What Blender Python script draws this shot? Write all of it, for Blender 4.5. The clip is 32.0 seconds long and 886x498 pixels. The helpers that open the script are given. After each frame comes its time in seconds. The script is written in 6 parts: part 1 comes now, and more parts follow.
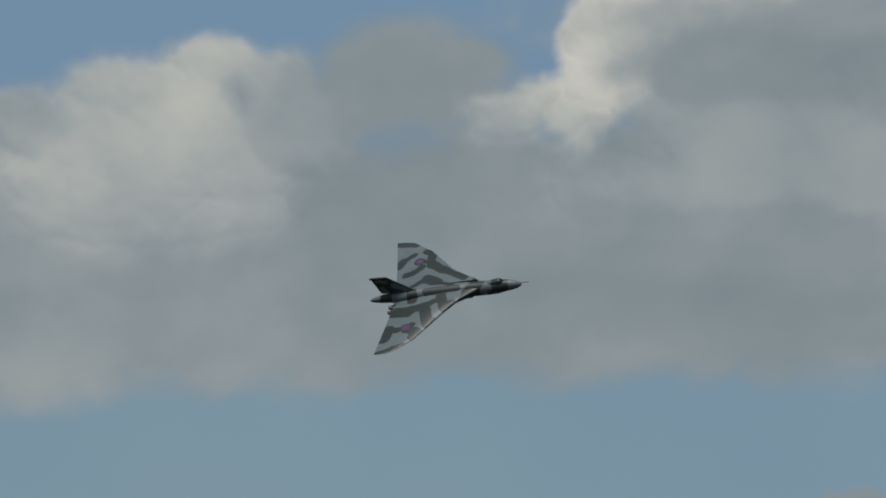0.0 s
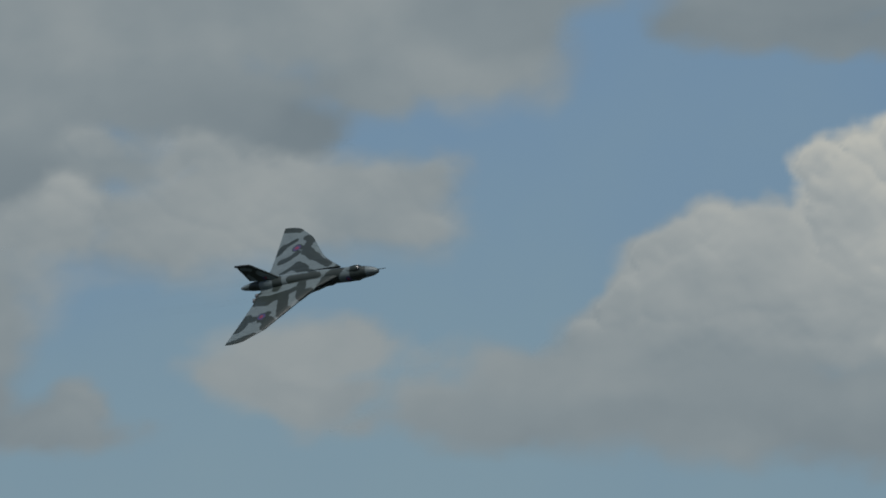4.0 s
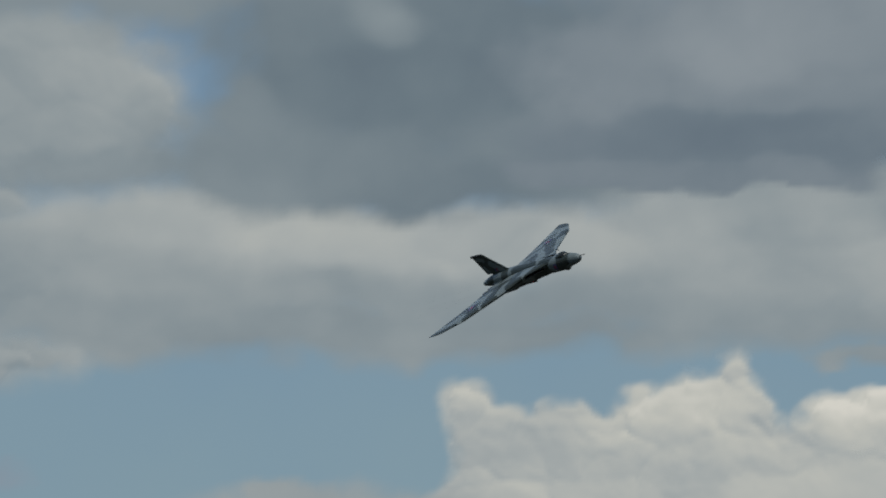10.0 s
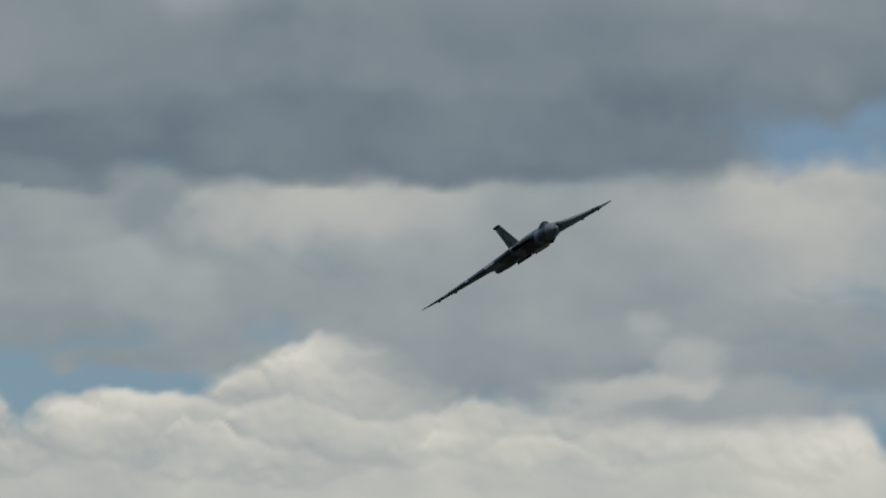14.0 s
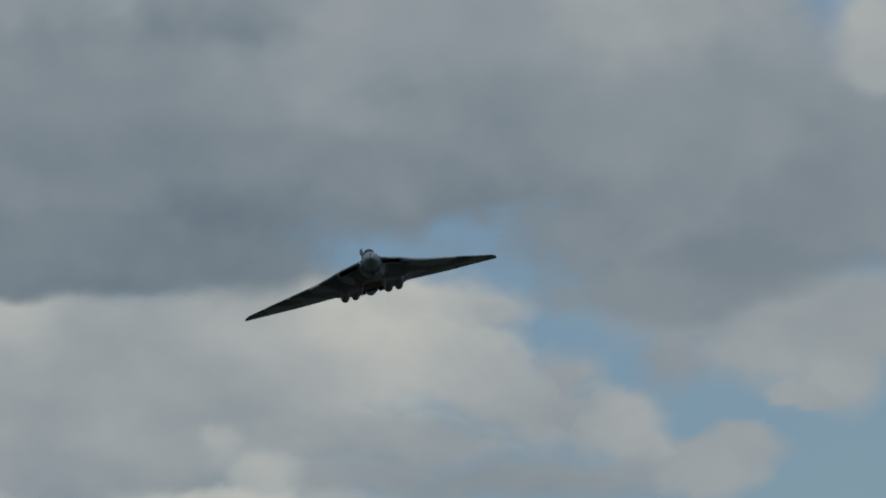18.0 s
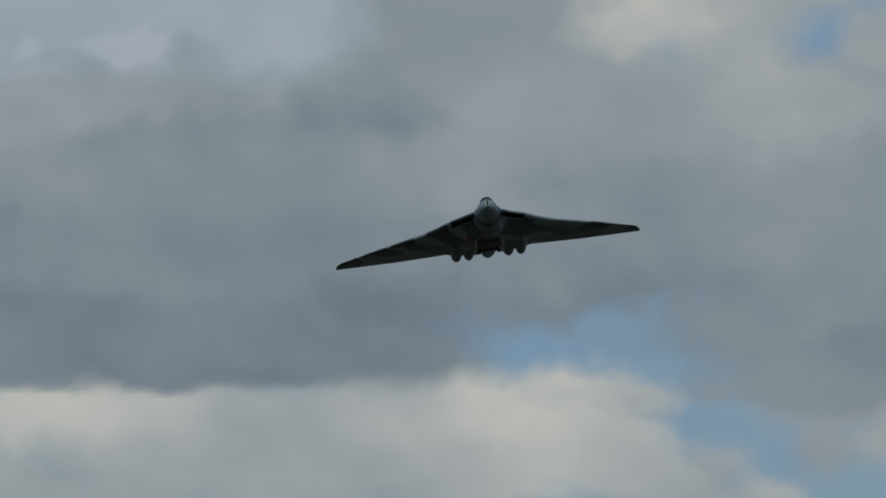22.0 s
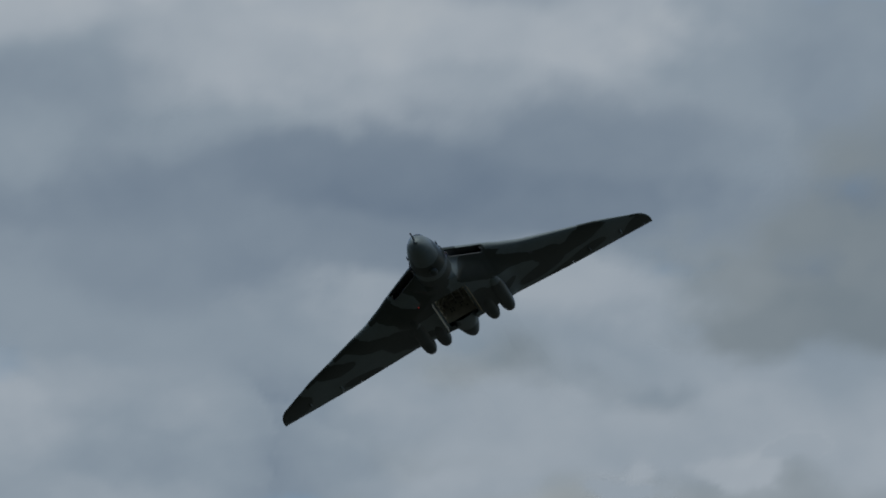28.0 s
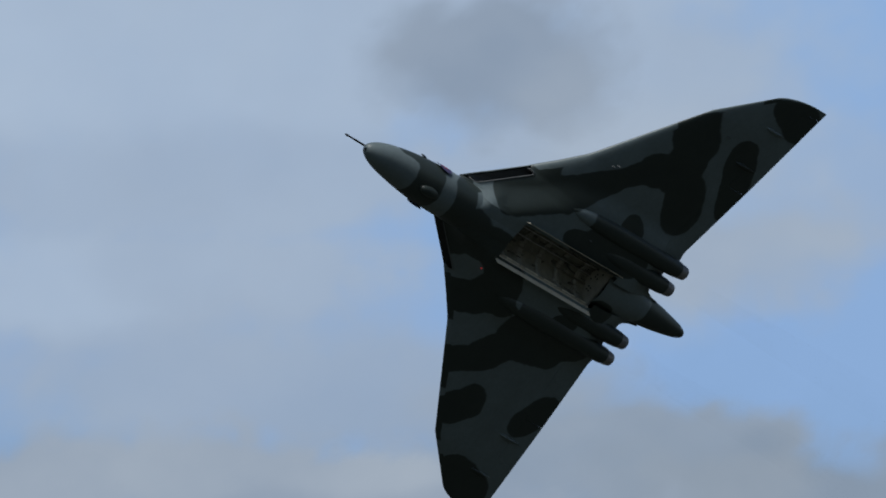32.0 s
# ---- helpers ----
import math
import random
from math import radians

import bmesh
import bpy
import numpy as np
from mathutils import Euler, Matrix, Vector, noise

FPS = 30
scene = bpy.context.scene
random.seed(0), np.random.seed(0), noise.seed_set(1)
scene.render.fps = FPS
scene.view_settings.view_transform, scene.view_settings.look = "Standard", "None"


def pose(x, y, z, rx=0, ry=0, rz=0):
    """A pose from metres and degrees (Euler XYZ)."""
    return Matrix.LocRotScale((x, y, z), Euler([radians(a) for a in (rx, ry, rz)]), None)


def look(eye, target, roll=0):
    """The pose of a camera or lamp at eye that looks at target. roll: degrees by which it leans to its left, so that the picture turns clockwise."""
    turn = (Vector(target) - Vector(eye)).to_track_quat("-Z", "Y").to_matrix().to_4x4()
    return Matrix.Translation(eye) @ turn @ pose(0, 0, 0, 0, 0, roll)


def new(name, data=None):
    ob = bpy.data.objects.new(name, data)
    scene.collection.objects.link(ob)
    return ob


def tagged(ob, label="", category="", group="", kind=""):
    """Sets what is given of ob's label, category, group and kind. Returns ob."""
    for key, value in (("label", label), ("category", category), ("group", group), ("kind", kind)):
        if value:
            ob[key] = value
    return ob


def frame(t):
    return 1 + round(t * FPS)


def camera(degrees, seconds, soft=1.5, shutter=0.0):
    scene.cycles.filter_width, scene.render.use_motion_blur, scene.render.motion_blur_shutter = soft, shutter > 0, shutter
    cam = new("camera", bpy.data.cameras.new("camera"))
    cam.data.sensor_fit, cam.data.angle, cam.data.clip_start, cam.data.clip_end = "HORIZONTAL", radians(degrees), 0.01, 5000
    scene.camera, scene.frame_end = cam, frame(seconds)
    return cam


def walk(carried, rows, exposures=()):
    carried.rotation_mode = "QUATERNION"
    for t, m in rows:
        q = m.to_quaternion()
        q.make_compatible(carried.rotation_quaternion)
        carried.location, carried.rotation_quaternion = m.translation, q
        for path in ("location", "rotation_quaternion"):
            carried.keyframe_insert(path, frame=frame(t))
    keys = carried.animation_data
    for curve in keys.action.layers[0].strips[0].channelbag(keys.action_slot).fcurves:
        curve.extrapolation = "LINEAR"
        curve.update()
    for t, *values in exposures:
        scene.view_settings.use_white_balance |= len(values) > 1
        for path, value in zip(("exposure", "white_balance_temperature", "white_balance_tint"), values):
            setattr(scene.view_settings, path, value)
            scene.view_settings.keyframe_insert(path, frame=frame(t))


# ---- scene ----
EYE = (0, 0, 1.7)
cam = camera(3.4, 32.0, 1.8)
walk(cam, [
    (0, look(EYE, (0.00, 994.52, 106.23))),
    (0.5, look(EYE, (14.08, 994.38, 106.64))),
    (1, look(EYE, (22.60, 994.35, 105.44))),
    (1.5, look(EYE, (32.74, 993.87, 107.28))),
    (2, look(EYE, (47.69, 993.68, 103.33))),
    (2.5, look(EYE, (63.92, 992.33, 107.47))),
    (3, look(EYE, (78.20, 991.33, 107.28))),
    (3.5, look(EYE, (97.90, 989.76, 105.59))),
    (5.5, look(EYE, (140.36, 984.65, 105.44))),
    (6, look(EYE, (148.53, 983.23, 107.47))),
    (6.5, look(EYE, (157.53, 982.21, 103.93))),
    (7, look(EYE, (177.89, 978.64, 104.76))),
    (7.5, look(EYE, (184.67, 977.18, 106.64))),
    (8, look(EYE, (195.12, 975.39, 104.38))),
    (8.5, look(EYE, (200.37, 974.42, 103.48))),
    (9, look(EYE, (208.75, 973.07, 99.45))),
    (9.5, look(EYE, (220.62, 970.13, 102.54))),
    (10, look(EYE, (223.78, 969.36, 103.03))),
    (10.5, look(EYE, (241.67, 964.74, 106.00))),
    (11, look(EYE, (243.05, 964.64, 103.63))),
    (11.5, look(EYE, (246.46, 963.60, 105.25))),
    (12, look(EYE, (251.41, 962.50, 103.63))),
    (12.5, look(EYE, (257.31, 960.65, 106.34))),
    (13, look(EYE, (266.07, 958.24, 106.49))),
    (13.5, look(EYE, (269.95, 957.08, 107.17))),
    (14, look(EYE, (273.45, 956.52, 103.14))),
    (14.5, look(EYE, (277.30, 955.38, 103.48))),
    (15, look(EYE, (286.11, 952.05, 110.03))),
    (15.5, look(EYE, (293.22, 949.67, 111.91))),
    (17.5, look(EYE, (299.76, 947.77, 110.67))),
    (18, look(EYE, (300.55, 947.52, 110.71))),
    (18.5, look(EYE, (298.61, 948.03, 111.61))),
    (19, look(EYE, (298.95, 948.10, 109.99))),
    (19.5, look(EYE, (296.74, 948.52, 112.44))),
    (20, look(EYE, (295.88, 948.67, 113.45))),
    (20.5, look(EYE, (290.49, 950.47, 112.21))),
    (21, look(EYE, (287.22, 951.31, 113.60))),
    (21.5, look(EYE, (290.42, 950.12, 115.41))),
    (22, look(EYE, (290.74, 949.86, 116.76))),
    (22.5, look(EYE, (291.38, 949.36, 119.25))),
    (23, look(EYE, (293.19, 948.44, 122.10))),
    (23.5, look(EYE, (285.52, 950.39, 125.11))),
    (24, look(EYE, (287.70, 949.75, 125.00))),
    (24.5, look(EYE, (284.15, 950.72, 125.75))),
    (25, look(EYE, (279.58, 951.82, 127.70))),
    (25.5, look(EYE, (275.06, 952.82, 130.03))),
    (27.5, look(EYE, (258.59, 955.49, 143.72))),
    (28, look(EYE, (250.32, 957.51, 144.95))),
    (28.5, look(EYE, (237.07, 959.96, 150.95))),
    (29, look(EYE, (231.24, 960.31, 157.72))),
    (29.5, look(EYE, (213.61, 963.90, 160.63))),
    (30, look(EYE, (196.73, 967.13, 162.84))),
    (30.5, look(EYE, (175.81, 970.60, 166.13))),
    (31, look(EYE, (150.89, 974.22, 169.41))),
    (31.5, look(EYE, (137.49, 975.46, 173.70))),
    (32, look(EYE, (109.58, 978.05, 178.92))),
], exposures=[(0, -0.66), (3, -0.65), (6, -0.74), (7, -0.75), (8, -0.68), (9, -0.65), (10, -0.6), (15, -0.58), (18, -0.56), (22, -0.57), (25, -0.54), (28, -0.6), (30, -0.58),
                (32, -0.5)])

# ---- light ----
SUN_AZ, SUN_EL = 200.0, 64.0
EXPOSURE = -0.6
SKY_GLOW = 2 ** -EXPOSURE
world = bpy.data.worlds.new("world")
scene.world = world
world.use_nodes = True
wn = world.node_tree.nodes
sky = wn.new("ShaderNodeTexSky")
sky.sky_type = "NISHITA"
sky.sun_disc = False
sky.sun_elevation, sky.sun_rotation = radians(SUN_EL), radians(SUN_AZ)
sky.air_density, sky.dust_density, sky.ozone_density = 1.0, 0.8, 1.5
world.node_tree.links.new(sky.outputs[0], wn["Background"].inputs[0])
wn["Background"].inputs[1].default_value = 0.08
sun = new("sun", bpy.data.lights.new("sun", "SUN"))
sun.data.energy, sun.data.angle, sun.data.color = 3.8, radians(22), (1.0, 0.98, 0.95)
sun.matrix_world = look((0, 0, 3000), (-math.sin(radians(SUN_AZ)) * math.cos(radians(SUN_EL)),
                                       -math.cos(radians(SUN_AZ)) * math.cos(radians(SUN_EL)),
                                       3000 - math.sin(radians(SUN_EL))))


# ---- materials ----
class Nodes:
    """A small helper to write node trees in short lines."""

    def __init__(self, name):
        self.mat = bpy.data.materials.new(name)
        self.mat.use_nodes = True
        self.tree = self.mat.node_tree
        self.shader = self.tree.nodes["Principled BSDF"]
        self.out = self.tree.nodes["Material Output"]

    def put(self, value, socket):
        if isinstance(value, bpy.types.NodeSocket):
            self.tree.links.new(value, socket)
        elif value is not None:
            socket.default_value = value

    def math(self, op, a, b=None, c=None):
        n = self.tree.nodes.new("ShaderNodeMath")
        n.operation = op
        for v, s in zip((a, b, c), n.inputs):
            self.put(v, s)
        return n.outputs[0]

    def noise(self, scale, detail=4.0, rough=0.55, vector=None):
        n = self.tree.nodes.new("ShaderNodeTexNoise")
        n.inputs["Scale"].default_value, n.inputs["Detail"].default_value = scale, detail
        n.inputs["Roughness"].default_value = rough
        self.put(vector if vector is not None else self.place(), n.inputs["Vector"])
        return n.outputs[0]

    def place(self):
        return self.tree.nodes.new("ShaderNodeTexCoord").outputs["Object"]

    def attribute(self, name):
        n = self.tree.nodes.new("ShaderNodeAttribute")
        n.attribute_name = name
        return n.outputs["Fac"]

    def ramp(self, fac, *stops):
        n = self.tree.nodes.new("ShaderNodeValToRGB")
        while len(n.color_ramp.elements) < len(stops):
            n.color_ramp.elements.new(0.5)
        for e, (p, c) in zip(n.color_ramp.elements, stops):
            e.position, e.color = p, (*c, 1)
        self.put(fac, n.inputs[0])
        return n.outputs[0]

    def mix(self, fac, a, b, kind="MIX"):
        n = self.tree.nodes.new("ShaderNodeMix")
        n.data_type, n.blend_type = "RGBA", kind
        self.put(fac, n.inputs[0])
        for v, s in ((a, n.inputs[6]), (b, n.inputs[7])):
            self.put((*v, 1) if isinstance(v, tuple) else v, s)
        return n.outputs[2]

    def bump(self, height, strength, distance):
        n = self.tree.nodes.new("ShaderNodeBump")
        n.inputs["Strength"].default_value, n.inputs["Distance"].default_value = strength, distance
        self.put(height, n.inputs["Height"])
        self.put(n.outputs[0], self.shader.inputs["Normal"])

    def set(self, **values):
        for k, v in values.items():
            self.put((*v, 1) if isinstance(v, tuple) else v, self.shader.inputs[k.replace("_", " ").title()])
        return self.mat


def srgb(r, g, b):
    return tuple(((v / 255 + 0.055) / 1.055) ** 2.4 if v > 10 else v / 3295 for v in (r, g, b))


def paint(name, grey, green, rough=0.40):
    """Matt two-colour camouflage: the field camo says where the second colour lies."""
    n = Nodes(name)
    edge = n.math("ADD", n.attribute("camo"), n.math("MULTIPLY", n.math("SUBTRACT", n.noise(1.3, 3), 0.5), 0.25))
    mask = n.math("MULTIPLY", n.math("ADD", edge, 0.04), 12.0)
    mask.node.use_clamp = True
    base = n.mix(mask, grey, green)
    worn = n.math("MULTIPLY_ADD", n.noise(0.5, 6, 0.7), 0.5, 0.75)
    grime = n.math("MULTIPLY_ADD", n.noise(4.0, 5, 0.6), 0.24, 0.88)
    both = n.math("MULTIPLY", worn, grime)
    tint = n.tree.nodes.new("ShaderNodeCombineColor")
    for s in tint.inputs[:3]:
        n.put(both, s)
    n.bump(n.noise(0.9, 3), 0.1, 0.02)
    n.shader.inputs["Specular IOR Level"].default_value = 0.5
    return n.set(base_color=n.mix(1.0, base, tint.outputs[0], "MULTIPLY"), roughness=n.math("MULTIPLY_ADD", grime, -0.25, rough + 0.25))


def plain(name, colour, rough=0.5, metallic=0.0, scale=3.0, spread=0.3):
    n = Nodes(name)
    dark = tuple(v * (1 - spread) for v in colour)
    col = n.mix(n.noise(scale, 5, 0.6), dark, tuple(min(1, v * (1 + spread)) for v in colour))
    n.bump(n.noise(scale * 4, 3), 0.15, 0.01)
    return n.set(base_color=col, roughness=rough, metallic=metallic)


def glowing(name, colour, strength):
    n = Nodes(name)
    return n.set(base_color=colour, emission_color=colour, emission_strength=strength)


CAMO = paint("camouflage_paint", (0.126, 0.161, 0.164), (0.026, 0.036, 0.031), 0.46)
# dark tones that stand for the shade inside intakes and holes
DARK = plain("recess_shade_black", (0.012, 0.013, 0.014), 0.7)
DUCT = plain("shaded_duct_grey", (0.05, 0.055, 0.055), 0.7)
METAL = plain("heat_stained_steel", (0.26, 0.25, 0.25), 0.5, 0.5, 1.5, 0.35)
STEEL = plain("bare_alloy", (0.52, 0.52, 0.51), 0.4, 0.7)
CREAM = plain("bay_primer", (0.68, 0.62, 0.48), 0.6, 0.0, 1.2, 0.25)
BAYGREEN = plain("bay_green", (0.20, 0.195, 0.15), 0.7, 0.0, 1.3, 0.75)
DARK_BROWN = plain("dark_brown_paint", (0.09, 0.085, 0.065), 0.6, 0.0, 2.0, 0.5)
FRAME = plain("bay_frame_primer", (0.27, 0.265, 0.22), 0.65, 0.0, 2.2, 0.5)
LIP = plain("worn_grey", (0.11, 0.12, 0.12), 0.5)
BLACK = plain("matt_black", (0.02, 0.022, 0.024), 0.6)
GLASS = plain("cockpit_glass", (0.015, 0.018, 0.02), 0.08)
BLUE = plain("roundel_blue", (0.055, 0.05, 0.12), 0.55)
RED = plain("roundel_red", (0.20, 0.03, 0.06), 0.55)
BEACON = glowing("beacon_red", (0.9, 0.05, 0.05), 0.3)


def cloud_material(name, *tones):
    n = Nodes(name)
    n.tree.nodes.remove(n.shader)
    cover, glow = n.attribute("cover"), n.attribute("glow")
    fine = n.math("SUBTRACT", n.noise(0.030, 5, 0.6), 0.5)
    body = n.math("ADD", cover, n.math("MULTIPLY", fine, n.math("MULTIPLY", 0.9, n.math("MULTIPLY", cover, n.math("SUBTRACT", 1.0, cover)))))
    body.node.use_clamp = True
    tone = n.math("MULTIPLY_ADD", n.math("SUBTRACT", n.noise(0.012, 6, 0.6), 0.5), 0.05, glow)
    col = n.ramp(tone, *tones)
    # the clouds emit their stored tone; the sun does not light them
    e = n.tree.nodes.new("ShaderNodeEmission")
    clear = n.tree.nodes.new("ShaderNodeBsdfTransparent")
    m = n.tree.nodes.new("ShaderNodeMixShader")
    n.put(col, e.inputs[0])
    e.inputs[1].default_value = SKY_GLOW
    n.put(body, m.inputs[0])
    n.put(clear.outputs[0], m.inputs[1])
    n.put(e.outputs[0], m.inputs[2])
    n.put(m.outputs[0], n.out.inputs[0])
    return n.mat


def sky_material():
    n = Nodes("blue_air")
    n.tree.nodes.remove(n.shader)
    sep = n.tree.nodes.new("ShaderNodeSeparateXYZ")
    n.put(n.place(), sep.inputs[0])
    high = n.math("MULTIPLY", n.math("SUBTRACT", sep.outputs[2], 390.0), 1 / 750)
    wisp = n.math("MULTIPLY", n.math("SUBTRACT", n.noise(0.006, 5, 0.6), 0.5), 0.25)
    col = n.ramp(n.math("ADD", high, wisp), (0.0, srgb(128, 152, 164)), (0.12, srgb(122, 148, 165)), (0.24, srgb(115, 143, 168)), (0.40, srgb(114, 143, 170)),
                 (0.60, srgb(134, 166, 208)), (1.0, srgb(141, 174, 215)))
    e = n.tree.nodes.new("ShaderNodeEmission")
    n.put(col, e.inputs[0])
    e.inputs[1].default_value = SKY_GLOW
    n.put(e.outputs[0], n.out.inputs[0])
    return n.mat


VAPOUR = cloud_material("cloud_vapour", (0.36, srgb(88, 101, 114)), (0.44, srgb(106, 120, 129)), (0.55, srgb(134, 145, 150)),
                        (0.65, srgb(162, 168, 168)), (0.74, srgb(188, 189, 182)), (0.82, srgb(210, 208, 199)))
COOL = cloud_material("cool_grey_vapour", (0.36, srgb(90, 104, 117)), (0.44, srgb(108, 121, 131)), (0.55, srgb(138, 147, 153)),
                      (0.65, srgb(164, 169, 169)), (0.74, srgb(188, 188, 181)), (0.82, srgb(209, 207, 197)))
PALE = cloud_material("pale_grey_vapour", (0.36, srgb(88, 104, 121)), (0.44, srgb(106, 121, 138)), (0.55, srgb(135, 148, 160)),
                      (0.65, srgb(160, 169, 178)), (0.74, srgb(182, 187, 190)), (0.82, srgb(203, 207, 207)))
HAZE = cloud_material("hazy_grey_vapour", (0.40, srgb(97, 112, 129)), (0.50, srgb(117, 132, 149)), (0.57, srgb(138, 151, 166)),
                      (0.64, srgb(157, 168, 180)), (0.71, srgb(175, 184, 193)), (0.82, srgb(197, 205, 211)))
VEIL = cloud_material("high_pale_vapour", (0.40, srgb(100, 116, 136)), (0.50, srgb(118, 135, 156)), (0.57, srgb(137, 152, 171)),
                      (0.64, srgb(158, 170, 184)), (0.71, srgb(173, 186, 200)), (0.82, srgb(193, 204, 217)))


# ---- ground and sky ----
def ground():
    n = Nodes("meadow")
    col = n.mix(n.noise(0.02, 8, 0.7), (0.011, 0.014, 0.0095), (0.020, 0.024, 0.017))
    mat = n.set(base_color=col, roughness=0.9)
    bm = bmesh.new()
    bmesh.ops.create_grid(bm, x_segments=8, y_segments=8, size=9000)
    me = bpy.data.meshes.new("ground")
    bm.to_mesh(me)
    me.materials.append(mat)
    tagged(new("ground", me), "flat green airfield grass reaching the horizon", "ground", kind="structure")


ground()


def on_dome(az, el, r):
    a, e = np.radians(az), np.radians(el)
    return np.stack([np.sin(a) * np.cos(e) * r, np.cos(a) * np.cos(e) * r, np.sin(e) * r + 1.7], -1)


def grid_mesh(name, co, keep, **fields):
    """A mesh from a grid of places, less the cells that keep leaves out."""
    rows, cols = co.shape[:2]
    idx = np.arange(rows * cols).reshape(rows, cols)
    quads = np.stack([idx[:-1, :-1], idx[:-1, 1:], idx[1:, 1:], idx[1:, :-1]], -1)[keep]
    used = np.unique(quads)
    back = np.zeros(rows * cols, int)
    back[used] = np.arange(len(used))
    quads = back[quads].astype(np.int32)
    me = bpy.data.meshes.new(name)
    me.vertices.add(len(used))
    me.vertices.foreach_set("co", co.reshape(-1, 3)[used].astype(np.float32).ravel())
    me.loops.add(quads.size)
    me.loops.foreach_set("vertex_index", quads.ravel())
    me.polygons.add(len(quads))
    me.polygons.foreach_set("loop_start", np.arange(0, quads.size, 4, dtype=np.int32))
    me.polygons.foreach_set("use_smooth", np.ones(len(quads), bool))
    me.update(calc_edges=True)
    for key, v in fields.items():
        me.attributes.new(key, "FLOAT", "POINT").data.foreach_set("value", v.ravel()[used].astype(np.float32))
    return me


LATTICE = np.random.RandomState(7).rand(256, 256)


def gradient_noise(x, y):
    xi, yi = np.floor(x).astype(int), np.floor(y).astype(int)
    u, v = x - xi, y - yi

    def corner(i, j):
        a = LATTICE[(xi + i) % 256, (yi + j) % 256] * 2 * math.pi
        return np.cos(a) * (u - i) + np.sin(a) * (v - j)

    fu, fv = u * u * u * (u * (6 * u - 15) + 10), v * v * v * (v * (6 * v - 15) + 10)
    low = corner(0, 0) * (1 - fu) + corner(1, 0) * fu
    return low * (1 - fv) + (corner(0, 1) * (1 - fu) + corner(1, 1) * fu) * fv


def fbm(x, y, octaves=5, gain=0.5):
    total, amp = 0, 1.0
    for k in range(octaves):
        total = total + amp * gradient_noise(x + 17.3 * k, y + 9.1 * k)
        x, y, amp = x * 1.97 + y * 0.3, y * 1.97 - x * 0.3, amp * gain
    return total


def lobes(x, y):
    """Rounded bumps, one to each cell of a jittered lattice."""
    xi, yi = np.floor(x).astype(int), np.floor(y).astype(int)
    best = np.full(x.shape, 9.0)
    for i in (-1, 0, 1):
        for j in (-1, 0, 1):
            cx, cy = xi + i, yi + j
            dx = cx + LATTICE[cx % 256, cy % 256] - x
            dy = cy + LATTICE[(cx + 91) % 256, (cy + 37) % 256] - y
            best = np.minimum(best, dx * dx + dy * dy)
    return np.sqrt(np.maximum(0.0, 1.0 - np.minimum(best, 1.0)))


def billow(x, y, octaves=3):
    total, amp = 0, 1.0
    for k in range(octaves):
        total = total + amp * (lobes(x + 13.7 * k, y + 7.9 * k) - 0.78)
        x, y, amp = x * 2.0 + y * 0.6, y * 2.0 - x * 0.6, amp * 0.36
    return total


def pieces(keep):
    """Split a mask into its connected patches."""
    mark = np.where(keep, np.arange(1, keep.size + 1).reshape(keep.shape), 0)
    while True:
        wide = np.pad(mark, 1)
        best = mark
        for i, j in ((0, 1), (2, 1), (1, 0), (1, 2), (0, 0), (0, 2), (2, 0), (2, 2)):
            best = np.maximum(best, wide[i:i + keep.shape[0], j:j + keep.shape[1]])
        best = np.where(keep, best, 0)
        best = np.where(keep, best.ravel()[np.maximum(best, 1) - 1], 0)
        if (best == mark).all():
            return [mark == k for k in np.unique(mark) if k]
        mark = best


